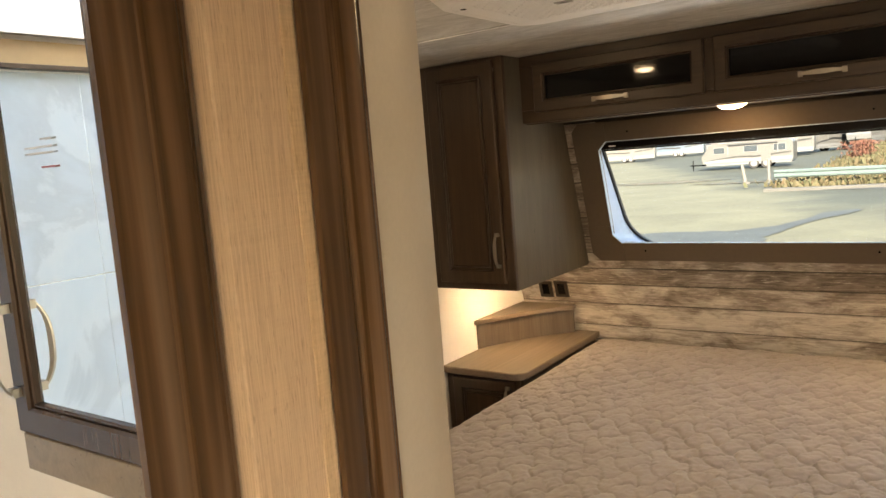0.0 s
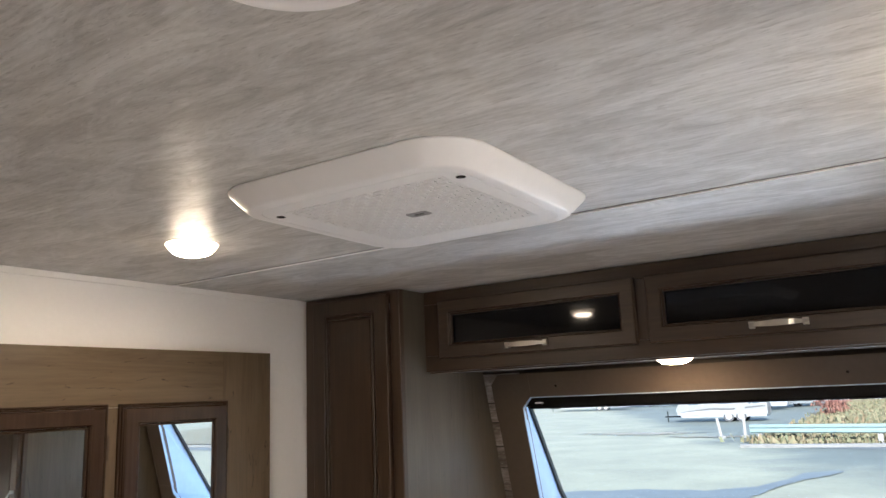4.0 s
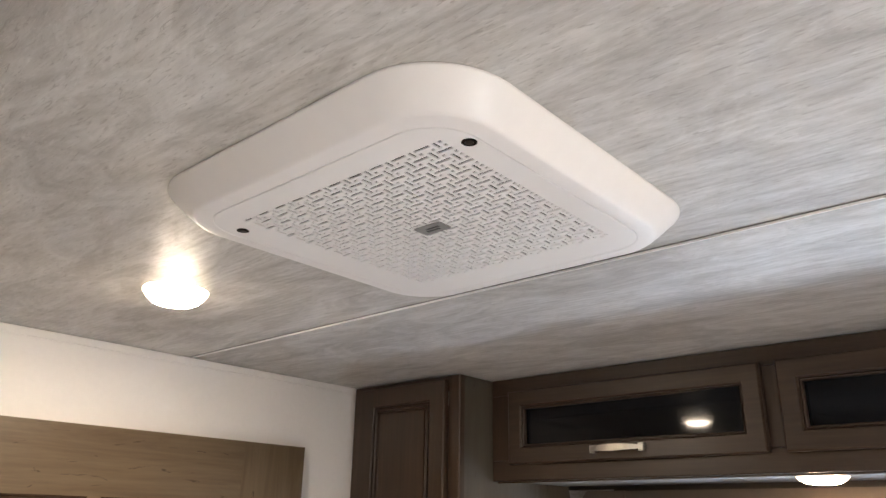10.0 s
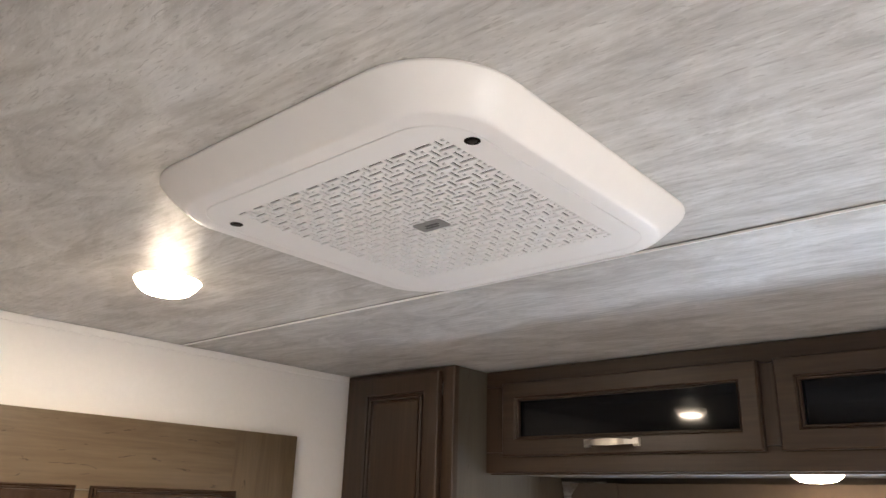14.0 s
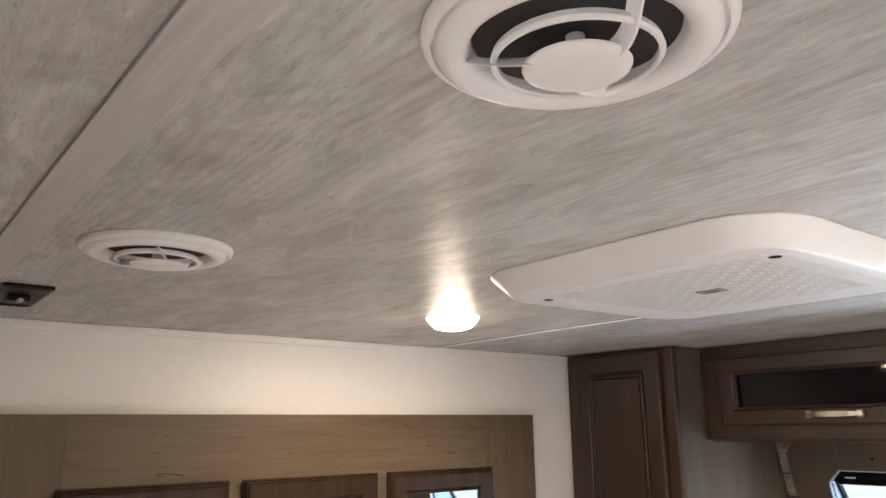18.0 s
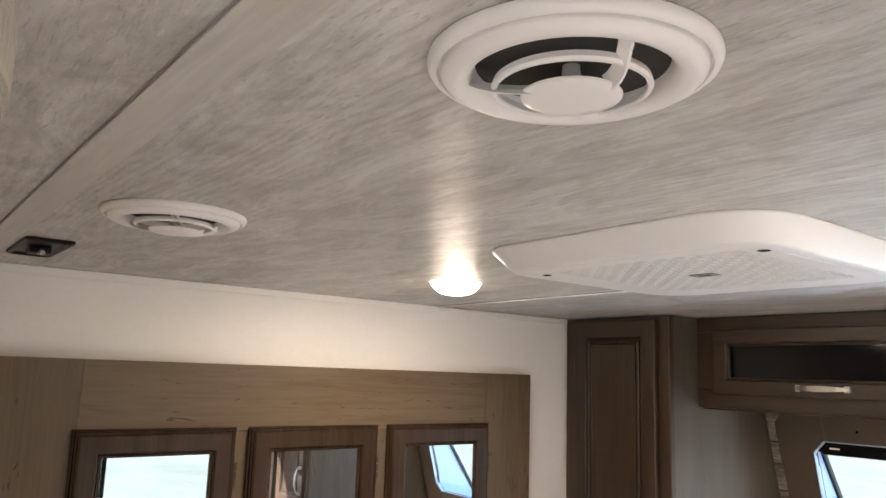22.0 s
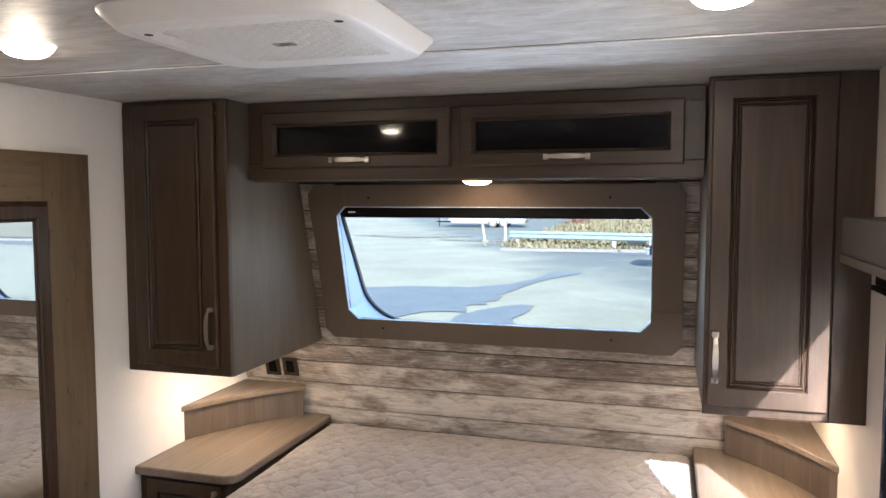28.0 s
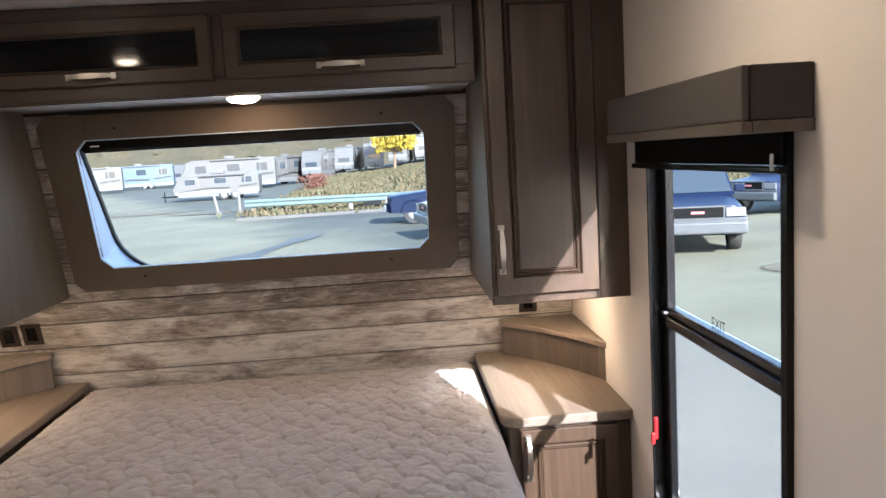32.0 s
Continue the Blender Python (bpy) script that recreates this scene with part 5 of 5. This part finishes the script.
def shadow_strip(spine, seed, z, label):
    """A flat strip of painted shadow along spine stations (x, y, half width), with a wavering rim."""
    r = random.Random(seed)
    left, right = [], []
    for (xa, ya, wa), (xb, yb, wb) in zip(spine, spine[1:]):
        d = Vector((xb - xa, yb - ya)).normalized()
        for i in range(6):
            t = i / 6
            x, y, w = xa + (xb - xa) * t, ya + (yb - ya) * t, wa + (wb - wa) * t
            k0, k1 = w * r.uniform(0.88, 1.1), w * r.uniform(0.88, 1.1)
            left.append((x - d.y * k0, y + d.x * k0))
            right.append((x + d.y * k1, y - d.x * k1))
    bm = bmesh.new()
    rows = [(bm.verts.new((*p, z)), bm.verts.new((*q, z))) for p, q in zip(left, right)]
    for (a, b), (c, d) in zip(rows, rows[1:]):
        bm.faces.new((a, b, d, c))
    return setting("shade_dirt_patch", bm, LOT_SHADOW, label, "ground")


# two cast shadows painted on the lot as dark strips
shadow_strip([(-8.6, 12.6, 1.6), (-6.9, 15.6, 2.3), (-5.6, 17.2, 2.6), (-4.6, 18.4, 1.7), (-3.9, 19.3, 0.70), (-3.3, 20.6, 0.26), (-2.9, 22.3, 0.20), (-2.5, 23.8, 0.42), (-2.0, 24.9, 0.12)], 2, G + 0.020, "dark blue-grey painted shadow across the lot")
shadow_strip([(-2.2, 10.0, 0.9), (-2.6, 13.0, 0.65), (-2.9, 15.0, 0.62), (-2.6, 16.1, 0.42), (-2.3, 16.9, 0.15)], 5, G + 0.024, "dark blue-grey painted shadow near the trailer")
flat("shade_dirt_patch", blob(-14.0, 44.0, 5.5, 2.6, 9), G + 0.028, MUD, "brown bare dirt patch on the gravel", "ground")
flat("shade_dirt_patch", blob(-9.0, 40.5, 4.0, 1.0, 7), G + 0.032, MUD, "thin brown dirt streak on the gravel", "ground")
flat("puddle", blob(7.4, 12.9, 1.0, 0.9, 11), G + 0.02, MUD, "shallow brown puddle on the lot", "ground")
kerb = bmesh.new()
kp = [(-6.6, 33.4), (-4.5, 33.3), (2, 33.9), (20, 32.2), (60, 31.5)]
for (xa, ya), (xb, yb) in zip(kp, kp[1:]):
    loft([[(x, y, z) for y, z in ((yy, G), (yy + 0.25, G), (yy + 0.25, G + 0.14), (yy, G + 0.12))] for x, yy in ((xa, ya), (xb, yb))], (True, True), kerb)
setting("kerb", kerb, CONCRETE, "pale concrete kerb along the drive", "kerb")
bm = bmesh.new()
rows = [[bm.verts.new((x, y, G + 0.05 + (0.0 if y < 36 else 0.022 * (y - 36) * max(0.2, min(1.6, (x + 14) / 16))))) for x in range(-6, 64, 4)] for y in range(34, 120, 5)]
for a, b in zip(rows, rows[1:]):
    for i in range(len(a) - 1):
        bm.faces.new((a[i], a[i + 1], b[i + 1], b[i]))
setting("field", bm, FIELD, "rising field of dry autumn grass", "field")


def tufts(name, mat, label, cat, n, place, size, seed):
    r = random.Random(seed)
    co, fs = [], []
    for _ in range(n):
        x, y, z, s = place(r)
        for _k in range(3):
            a, tilt = r.random() * 6.28, r.uniform(-0.5, 0.5)
            w, h = s * size * r.uniform(0.2, 0.45), s * size * r.uniform(0.6, 1.3)
            dx, dy = math.cos(a) * w, math.sin(a) * w
            ox, oy = r.gauss(0, 0.3) * s, r.gauss(0, 0.3) * s
            k = len(co)
            co += [(x + ox - dx, y + oy - dy, z), (x + ox + dx, y + oy + dy, z), (x + ox + tilt * h + dx * 0.4, y + oy + dy * 0.4, z + h), (x + ox + tilt * h - dx * 0.5, y + oy - dy * 0.5, z + h * 0.85)]
            fs.append((k, k + 1, k + 2, k + 3))
    me = bpy.data.meshes.new(name)
    me.from_pydata(co, [], fs)
    me.materials.append(mat)
    return tagged(new(name, me), label, cat, kind="stuff")


def field_z(x, y):
    return G + 0.05 + (0.0 if y < 36 else 0.022 * (y - 36) * max(0.2, min(1.6, (x + 14) / 16)))


def in_field(r):
    y = 35 + 60 * r.random() ** 1.6
    x = r.uniform(-5.6 - min(1.2, 0.05 * (y - 35)), 32)
    return x, y, field_z(x, y) - 0.05, r.uniform(0.6, 1.5)


tufts("dry_brush", BRUSH, "dry brown brush and tall grass behind the guardrail", "brush", 36000, in_field, 0.17, 3)


def in_scrub(r):
    """Denser green and rusty scrub near the rail, in clumps."""
    k = r.randrange(60)
    q = random.Random(k)
    x, y = q.uniform(-5.8, 16) + r.gauss(0, 0.5), 35.6 + 22 * q.random() ** 1.5 + r.gauss(0, 0.9)
    return x, y, field_z(x, y) - 0.05 + 0.25 * r.random() * q.random(), 0.5 + 0.9 * q.random()


tufts("green_scrub", leaf_mat("scrub_leaves", (0.042, 0.047, 0.020), (0.066, 0.059, 0.027), (0.082, 0.056, 0.028)), "clumps of green and rusty scrub in the field", "scrub", 9000, in_scrub, 0.26, 6)
tufts("red_bush", REDLEAF, "low red autumn bush in the field", "bush", 420, lambda r: (r.gauss(-5.6, 0.42), r.gauss(58, 0.5), field_z(-6, 58) + r.random() * 1.1, 0.42), 0.34, 8)


bm = bmesh.new()
rows = [[bm.verts.new((x, y, G + h)) for x in range(-260, 261, 20)] for y, h in ((236, 0), (244, 22), (262, 30))]
for a, b in zip(rows, rows[1:]):
    for i in range(len(a) - 1):
        bm.faces.new((a[i], a[i + 1], b[i + 1], b[i]))
setting("backdrop", bm, plain("hill_brown", (0.10, 0.085, 0.06), 0.9, 0, 0.3, 0.15, 0), "dull brown wooded hillside in the distance", "hill")


def ridge():
    co, fs = [], []
    cols = list(range(-180, 141, 2))
    for k in range(13):
        for x in cols:
            h = k / 12
            crest = 22 + 5 * math.sin(x * 0.045) + 3 * math.sin(x * 0.13 + 1)
            lump = noise.noise(Vector((x * 0.22, k * 0.9, 2))) + 0.6 * noise.noise(Vector((x * 0.6, k * 2.1, 5)))
            co.append((x + lump, 206 + 26 * h + 3.4 * lump, G + crest * h * 0.86 + 2.2 * lump * h))
    w = len(cols)
    for k in range(12):
        for i in range(w - 1):
            a = k * w + i
            fs.append((a, a + 1, a + w + 1, a + w))
    me = bpy.data.meshes.new("far_woods")
    me.from_pydata(co, [], fs)
    m, nt, b = nodes_of("autumn_woods")
    v = coords(nt, (1, 1, 1))
    c = mix_col(nt, 0.5, ramp(nt, noise_tex(nt, v, 0.9, 4, 0.7), [(0.35, (0.018, 0.018, 0.009)), (0.65, (0.050, 0.042, 0.022))]), ramp(nt, noise_tex(nt, v, 0.12, 4, 0.6), [(0.35, (0.026, 0.028, 0.013)), (0.55, (0.042, 0.035, 0.020)), (0.7, (0.058, 0.044, 0.018))]))
    nt.links.new(c, b.inputs["Base Color"])
    b.inputs["Roughness"].default_value = 0.95
    me.materials.append(m)
    for p in me.polygons:
        p.use_smooth = True
    return tagged(new("far_woods", me), "hazy brown autumn woods along the horizon", "woods", kind="stuff")


ridge()

tree = thing("tree", (0.6, 88, field_z(0.6, 88)), "small tree with bright yellow autumn leaves", "tree")
tz = field_z(0.6, 88)
part("trunk", loft([[(0.6 + r * math.cos(a) + 0.1 * i, 88 + r * math.sin(a), tz + h) for a in [math.pi / 4 * k for k in range(8)]] for i, (r, h) in enumerate(((0.22, -0.1), (0.16, 1.4), (0.10, 2.8), (0.04, 4.2)))]), BARK, tree)
for a in (0.3, 1.7, 2.9, 4.2, 5.4):
    part("limb", tube([(0.7, 88, tz + 1.7), (0.7 + math.cos(a) * 0.9, 88 + math.sin(a) * 0.9, tz + 2.8), (0.7 + math.cos(a) * 1.5, 88 + math.sin(a) * 1.5, tz + 3.9)], 0.06, 6), BARK, tree)
def crown(r):
    a, b, k = r.random() * 6.28, math.acos(r.uniform(-0.8, 1)), r.random() ** 0.4
    k *= 1 + 0.25 * math.sin(3 * a) * math.sin(2 * b)
    return 2.5 * k * math.sin(b) * math.cos(a) + 0.1, 2.3 * k * math.sin(b) * math.sin(a), 3.6 + 2.0 * k * math.cos(b), 0.6
cr = tufts("crown", YELLOW, "bright yellow leaves", "", 1500, crown, 0.55, 12)
cr.parent = tree
del cr["kind"]

# ---- guardrail, posts ----
gr = thing("guardrail", (-6.3, 35.4, G), "pale green steel guardrail on short white posts", "guardrail")
prof = [(0, 0.45), (-0.05, 0.50), (-0.05, 0.56), (0.0, 0.61), (0.0, 0.65), (-0.05, 0.70), (-0.05, 0.76), (0, 0.81), (0.03, 0.81), (0.03, 0.45)]
part("rail", loft([[(x, y + d, G + z) for d, z in prof] for x, y in ((-6.6, 35.6), (3.5, 34.0), (14, 32.8))]), RAILGREEN, gr)
for x in (-6.2, -1.6, 2.9, 7.4, 11.8):
    y = 35.6 - 1.6 * (x + 6.6) / 10.1 if x < 3.5 else 34.0 - 1.2 * (x - 3.5) / 10.5
    part("post", box(x - 0.09, x + 0.09, y + 0.04, y + 0.22, G, G + 0.70, 0.01), POSTWHITE, gr)
for x, y, h, ln in ((-8.7, 39.3, 0.98, -0.16), (-7.7, 39.8, 1.22, 0.0)):
    b = thing("bollard", (x, y, G), "leaning white painted marker post" if ln else "upright white painted marker post", "post")
    part("shaft", loft([[(x + r * math.cos(a) + ln * t, y + r * math.sin(a), G + h * t) for a in [math.pi / 5 * k for k in range(10)]] for r, t in ((0.075, 0), (0.075, 0.96), (0.045, 1.0))]), POSTWHITE, b)
    part("foot", lathe(x, y, [(0.2, G), (0.2, G + 0.12), (0.1, G + 0.14)], 12), CONCRETE, b)
ub = thing("utility_box", (-0.6, 35.2, G), "small white utility cabinet by the guardrail", "utility box")
part("case", box(-1.05, -0.2, 35.2, 35.7, G, G + 0.62, 0.04), POSTWHITE, ub)
part("lid", box(-1.1, -0.15, 35.15, 35.75, G + 0.621, G + 0.68, 0.02), POSTWHITE, ub)


# ---- vehicles ----
def wheel(parent, x, y, r, w, axis, base):
    """A wheel standing on the ground; axis is the way its hub points."""
    def turn(p, q, d):
        return (x + d, y + p, base + r + q) if axis == "x" else (x + p, y + d, base + r + q)
    n = 20
    def rg(rad, d):
        return [turn(rad * math.cos(2 * math.pi * i / n), rad * math.sin(2 * math.pi * i / n), d) for i in range(n)]
    ty = part("wheel", loft([rg(r * 0.62, -w / 2), rg(r * 0.94, -w / 2), rg(r, -w * 0.32), rg(r, w * 0.32), rg(r * 0.94, w / 2), rg(r * 0.62, w / 2)], (False, False)), TYRE, parent, smooth=True)
    part("rim", loft([rg(r * 0.61, -w * 0.4), rg(r * 0.45, -w * 0.46), rg(r * 0.45, w * 0.46), rg(r * 0.61, w * 0.4)]), RIM, ty)


def caravan(L, h, skin, label, low=0.55, slide=True):
    """A travel trailer, nose towards -x, centred on the origin."""
    t = thing("travel_trailer", (0, 0, 0), label, "trailer", "parked travel trailers")
    side = [(-L / 2 + 0.1, low), (-L / 2, low + 0.5), (-L / 2 + 0.05, h * 0.55), (-L / 2 + 0.55, h * 0.93), (-L / 2 + 1.0, h), (L / 2 - 0.15, h), (L / 2, h - 0.2), (L / 2, low)]
    part("body", loft([[(x, y, z) for x, z in side] for y in (-1.2, 1.2)]), skin, t)
    part("belly", box(-L / 2 + 0.3, L / 2 - 0.1, -1.15, 1.15, low - 0.16, low - 0.002), RVGREY, t)
    part("stripe", box(-L / 2 + 0.2, L / 2 - 0.02, -1.215, -1.203, low + 0.02, low + 0.28), RVGREY, t)
    k = max(0.5, h - 2.0)
    for x0, x1, z0, z1 in ((-L * 0.36, -L * 0.24, 0.50, 0.78), (-L * 0.02, L * 0.12, 0.52, 0.8), (L * 0.30, L * 0.42, 0.5, 0.8)):
        w = part("window", box(x0, x1, -1.222, -1.203, low + (h - low) * z0, low + (h - low) * z1, 0.004), AUTOGLASS, t, "dark tinted window")
        part("window_trim", frame_ring(x0 - 0.04, x1 + 0.04, low + (h - low) * z0 - 0.04, low + (h - low) * z1 + 0.04, 0.038, facing_room(-1.22), 0, 0.016), RVGREY, w)
    part("entry_door", box(L * 0.16, L * 0.16 + 0.65, -1.225, -1.203, low + 0.05, low + 1.8 if h > 2.6 else h - 0.25, 0.01), skin, t)
    part("front_cap", loft([[(x - 0.012, y, z) for x, z in ((-L / 2 + 0.10, low + 0.02), (-L / 2, low + 0.5), (-L / 2 + 0.03, h * 0.40), (-L / 2 + 0.12, h * 0.40), (-L / 2 + 0.14, low + 0.02))] for y in (-1.19, 1.19)]), RVGREY, t)
    part("awning", tube([(-L * 0.20, -1.26, h - 0.16), (L * 0.34, -1.26, h - 0.16)], 0.055, 8), RVDARK, t, "dark rolled awning")
    for k in (-L * 0.20, L * 0.34):
        part("awning_arm", box(k - 0.03, k + 0.03, -1.25, -1.205, low + 0.6, h - 0.18, 0.005), RVGREY, t)
    part("graphic", loft([[(x, y, low + (h - low) * z) for x, z in ((-L * 0.46, 0.16), (-L * 0.10, 0.34), (L * 0.10, 0.30), (L * 0.48, 0.42), (L * 0.48, 0.36), (L * 0.10, 0.22), (-L * 0.10, 0.27), (-L * 0.46, 0.13))] for y in (-1.218, -1.2035)]), RVDARK, t, "dark swoosh stripe")
    part("nose_window", box(-L / 2 + 0.02, -L / 2 + 0.06, -0.7, 0.7, h * 0.42, h * 0.58, 0.004), AUTOGLASS, t)
    part("roof_unit", box(-0.5, 0.5, -0.35, 0.35, h + 0.002, h + 0.3, 0.08), RVWHITE, t)
    part("roof_vent", box(L * 0.3, L * 0.3 + 0.4, -0.2, 0.2, h + 0.002, h + 0.12, 0.03), RVWHITE, t)
    part("tongue", tube([(-L / 2 + 0.3, -0.5, low - 0.1), (-L / 2 - 1.1, 0, low - 0.1), (-L / 2 + 0.3, 0.5, low - 0.1)], 0.05, 6), BLACK, t)
    part("jack", tube([(-L / 2 - 0.9, 0, 0.0), (-L / 2 - 0.9, 0, low + 0.3)], 0.04, 6), BLACK, t)
    for wx in (L * 0.08, L * 0.08 + 0.85) if L > 6 else (L * 0.08,):
        for y in (-1.08, 1.08):
            wheel(t, wx, y, 0.36, 0.22, "y", 0.0)
    return t


def put(t, x, y, rz, dz=0.0):
    return copy_thing(t, pose(x, y, G + dz, 0, 0, rz))


low_rv = caravan(6.3, 1.95, RVWHITE, "low white folding travel trailer on the lot", 0.5)
low_rv.matrix_basis = pose(-13.0, 58.6, G, 0, 0, 4)
white_rv = caravan(9.6, 3.3, RVWHITE, "tall white travel trailer in the rows")
white_rv.matrix_basis = pose(-17.0, 82, G, 0, 0, 4)
blue_rv = caravan(9.6, 3.4, RVBLUE, "blue-grey travel trailer in the rows")
blue_rv.matrix_basis = pose(-36.5, 112, G, 0, 0, 10)


def at_place(x, y):
    return max(0.0, field_z(x, y) - G) if x > -10 and y < 118 else 0.0


for x, y, rz in ((-39, 98, 14), (-48, 118, 60), (-27, 122, 70), (-33, 126, 80), (-22, 112, 12), (-12.5, 92, 68), (-8.3, 95, 78), (-5.2, 100, 84), (-2.0, 98, 92), (1.6, 102, 84), (4.6, 104, 90), (-16, 124, 75), (-42, 132, 85), (-55, 128, 70)):
    put(white_rv, x, y, rz, at_place(x, y))


def pickup(paint, lower, label, bed_cover=False):
    """A pickup or large utility truck, nose towards -y, centred on the origin."""
    t = thing("pickup_truck", (0, 0, 0), label, "truck")
    hw = 0.96
    lowb = [(-2.7, 0.42), (-2.72, 0.75), (-2.66, 1.02), (-1.35, 1.14), (-1.3, 1.16), (2.55, 1.14), (2.62, 0.9), (2.6, 0.45)]
    def section(k):
        """The side profile at share k of the half width, drawn in towards the rounded flanks."""
        q = max(0.0, (abs(k) - 0.70) / 0.30) ** 2
        return [(k * hw * (0.96 if z > 1 else 1), y + 0.16 * q * (1 if y < -2 else -0.5 if y > 2.4 else 0), z - 0.085 * q * (z > 1.0)) for y, z in lowb]
    part("body", loft([section(k) for k in (-1, -0.94, -0.84, -0.7, -0.3, 0.3, 0.7, 0.84, 0.94, 1)]), paint, t, smooth=True)
    cabp = [(-1.35, 1.14), (-0.62, 1.72), (-0.35, 1.80), (2.0, 1.80), (2.4, 1.15)] if bed_cover else [(-1.35, 1.14), (-0.62, 1.72), (-0.35, 1.80), (0.75, 1.79), (1.05, 1.15)]
    part("cab", loft([[(x * (0.82 if z > 1.5 else 0.95), y, z) for y, z in cabp] for x in (-hw, hw)]), paint, t)
    part("windscreen", loft([[(x * 0.78, -0.70, 1.69), (x * 0.78, -0.69, 1.70), (x * 0.90, -1.28, 1.225), (x * 0.90, -1.29, 1.215)] for x in (-hw, hw)]), AUTOGLASS, t)
    for s in (-1, 1):
        for y0, y1 in ((-0.95, -0.05), (0.05, 0.72)):
            part("side_window", loft([[(s * xx, y0 + (0.45 if z > 1.5 and y0 < -0.5 else 0), z) if k == 0 else (s * xx, y1, z) for k, z, xx in ((0, 1.24, hw * 0.945), (1, 1.24, hw * 0.945), (1, 1.66, hw * 0.865), (0, 1.66, hw * 0.865))], [(s * (xx + 0.012), y0 + (0.45 if z > 1.5 and y0 < -0.5 else 0), z) if k == 0 else (s * (xx + 0.012), y1, z) for k, z, xx in ((0, 1.24, hw * 0.945), (1, 1.24, hw * 0.945), (1, 1.66, hw * 0.865), (0, 1.66, hw * 0.865))]]), AUTOGLASS, t)
        part("headlight", box(min(s * 0.55, s * 0.93), max(s * 0.55, s * 0.93), -2.745, -2.70, 0.80, 0.98, 0.01), HEADLIGHT, t)
        part("mirror", box(min(s * 0.95, s * 1.17), max(s * 0.95, s * 1.17), -1.02, -0.90, 1.18, 1.36, 0.03), paint, t)
        for y in (-1.75, 1.6):
            wheel(t, s * 0.82, y, 0.39, 0.26, "x", 0.0)
            n = 12
            part("fender_lip", tube([(s * (hw + 0.005), y + 0.46 * math.cos(math.pi * i / n), 0.40 + 0.46 * math.sin(math.pi * i / n)) for i in range(n + 1)], 0.035, 6), lower, t)
    part("front_fascia", box(-0.955, 0.955, -2.742, -2.70, 0.44, 0.775, 0.02), lower, t)
    part("bumper", box(-0.95, 0.95, -2.86, -2.725, 0.46, 0.70, 0.04), SILVER, t, "silver front bumper")
    g = part("grille", box(-0.50, 0.50, -2.75, -2.705, 0.78, 1.0, 0.02), BLACK, t, "dark grille with a chrome surround")
    part("grille_surround", frame_ring(-0.53, 0.53, 0.75, 1.03, 0.035, facing_room(-2.76), 0, 0.03), SILVER, g)
    part("grille_emblem", box(-0.13, 0.13, -2.765, -2.752, 0.87, 0.92, 0.004), REDPALE, g, "plain red emblem shape")
    part("rear_bumper", box(-0.9, 0.9, 2.64, 2.76, 0.5, 0.68, 0.03), SILVER, t)
    return t


near = pickup(NAVY, SILVER, "dark blue utility truck with silver bumper, facing the trailer", True)
near.matrix_basis = pose(7.40, 17.45, G, 0, 0, -17)
t2 = pickup(NAVY, SILVER, "dark blue pickup truck parked beyond the side window")
t2.matrix_basis = pose(13.6, 23.6, G, 0, 0, -60)
t3 = pickup(NAVY, NAVY, "dark blue pickup truck parked on the asphalt drive")
t3.matrix_basis = pose(2.95, 27.3, G, 0, 0, -97)
t4 = pickup(CARWHITE, CARWHITE, "white pickup truck parked on the asphalt drive")
t4.matrix_basis = pose(3.95, 22.0, G, 0, 0, -80)

# ---- planks of the front wall, piece by piece ----
EDGES = (0.52, 0.600, 0.681, 0.761, 0.876, 0.974, 1.055, 1.132, 1.209, 1.301, 1.386, 1.465, 1.552, 1.623, 1.73)
prng = random.Random(21)
for z0, z1 in zip(EDGES, EDGES[1:]):
    spans = [(-1.148, 1.148)] if z1 < 1.14 else [(-1.148, -0.60), (0.60, 1.148)]
    for a, b in spans:
        x = a
        while x < b - 0.01:
            w = 3.0
            e = b if b - x - w < 0.4 else x + w
            g = 0.0022
            bm = bmesh.new()
            pts = lambda k: ((x + g + k, z0 + g + k), (e - g - k, z0 + g + k), (e - g - k, z1 - g - k), (x + g + k, z1 - g - k))
            out = prng.uniform(-0.0012, 0.0)
            loft([[lean(u, v, d) for u, v in pts(k)] for k, d in ((0, 0.009), (0, out + 0.0015), (0.0015, out))], (True, True), bm)
            part("plank", bm, DARK_PLANK if 0.95 < z0 < 1.0 or 1.2 < z0 < 1.3 else PALE_PLANK if z0 < 0.9 or 1.4 < z0 < 1.5 else PLANK, wall_front)
            x = e
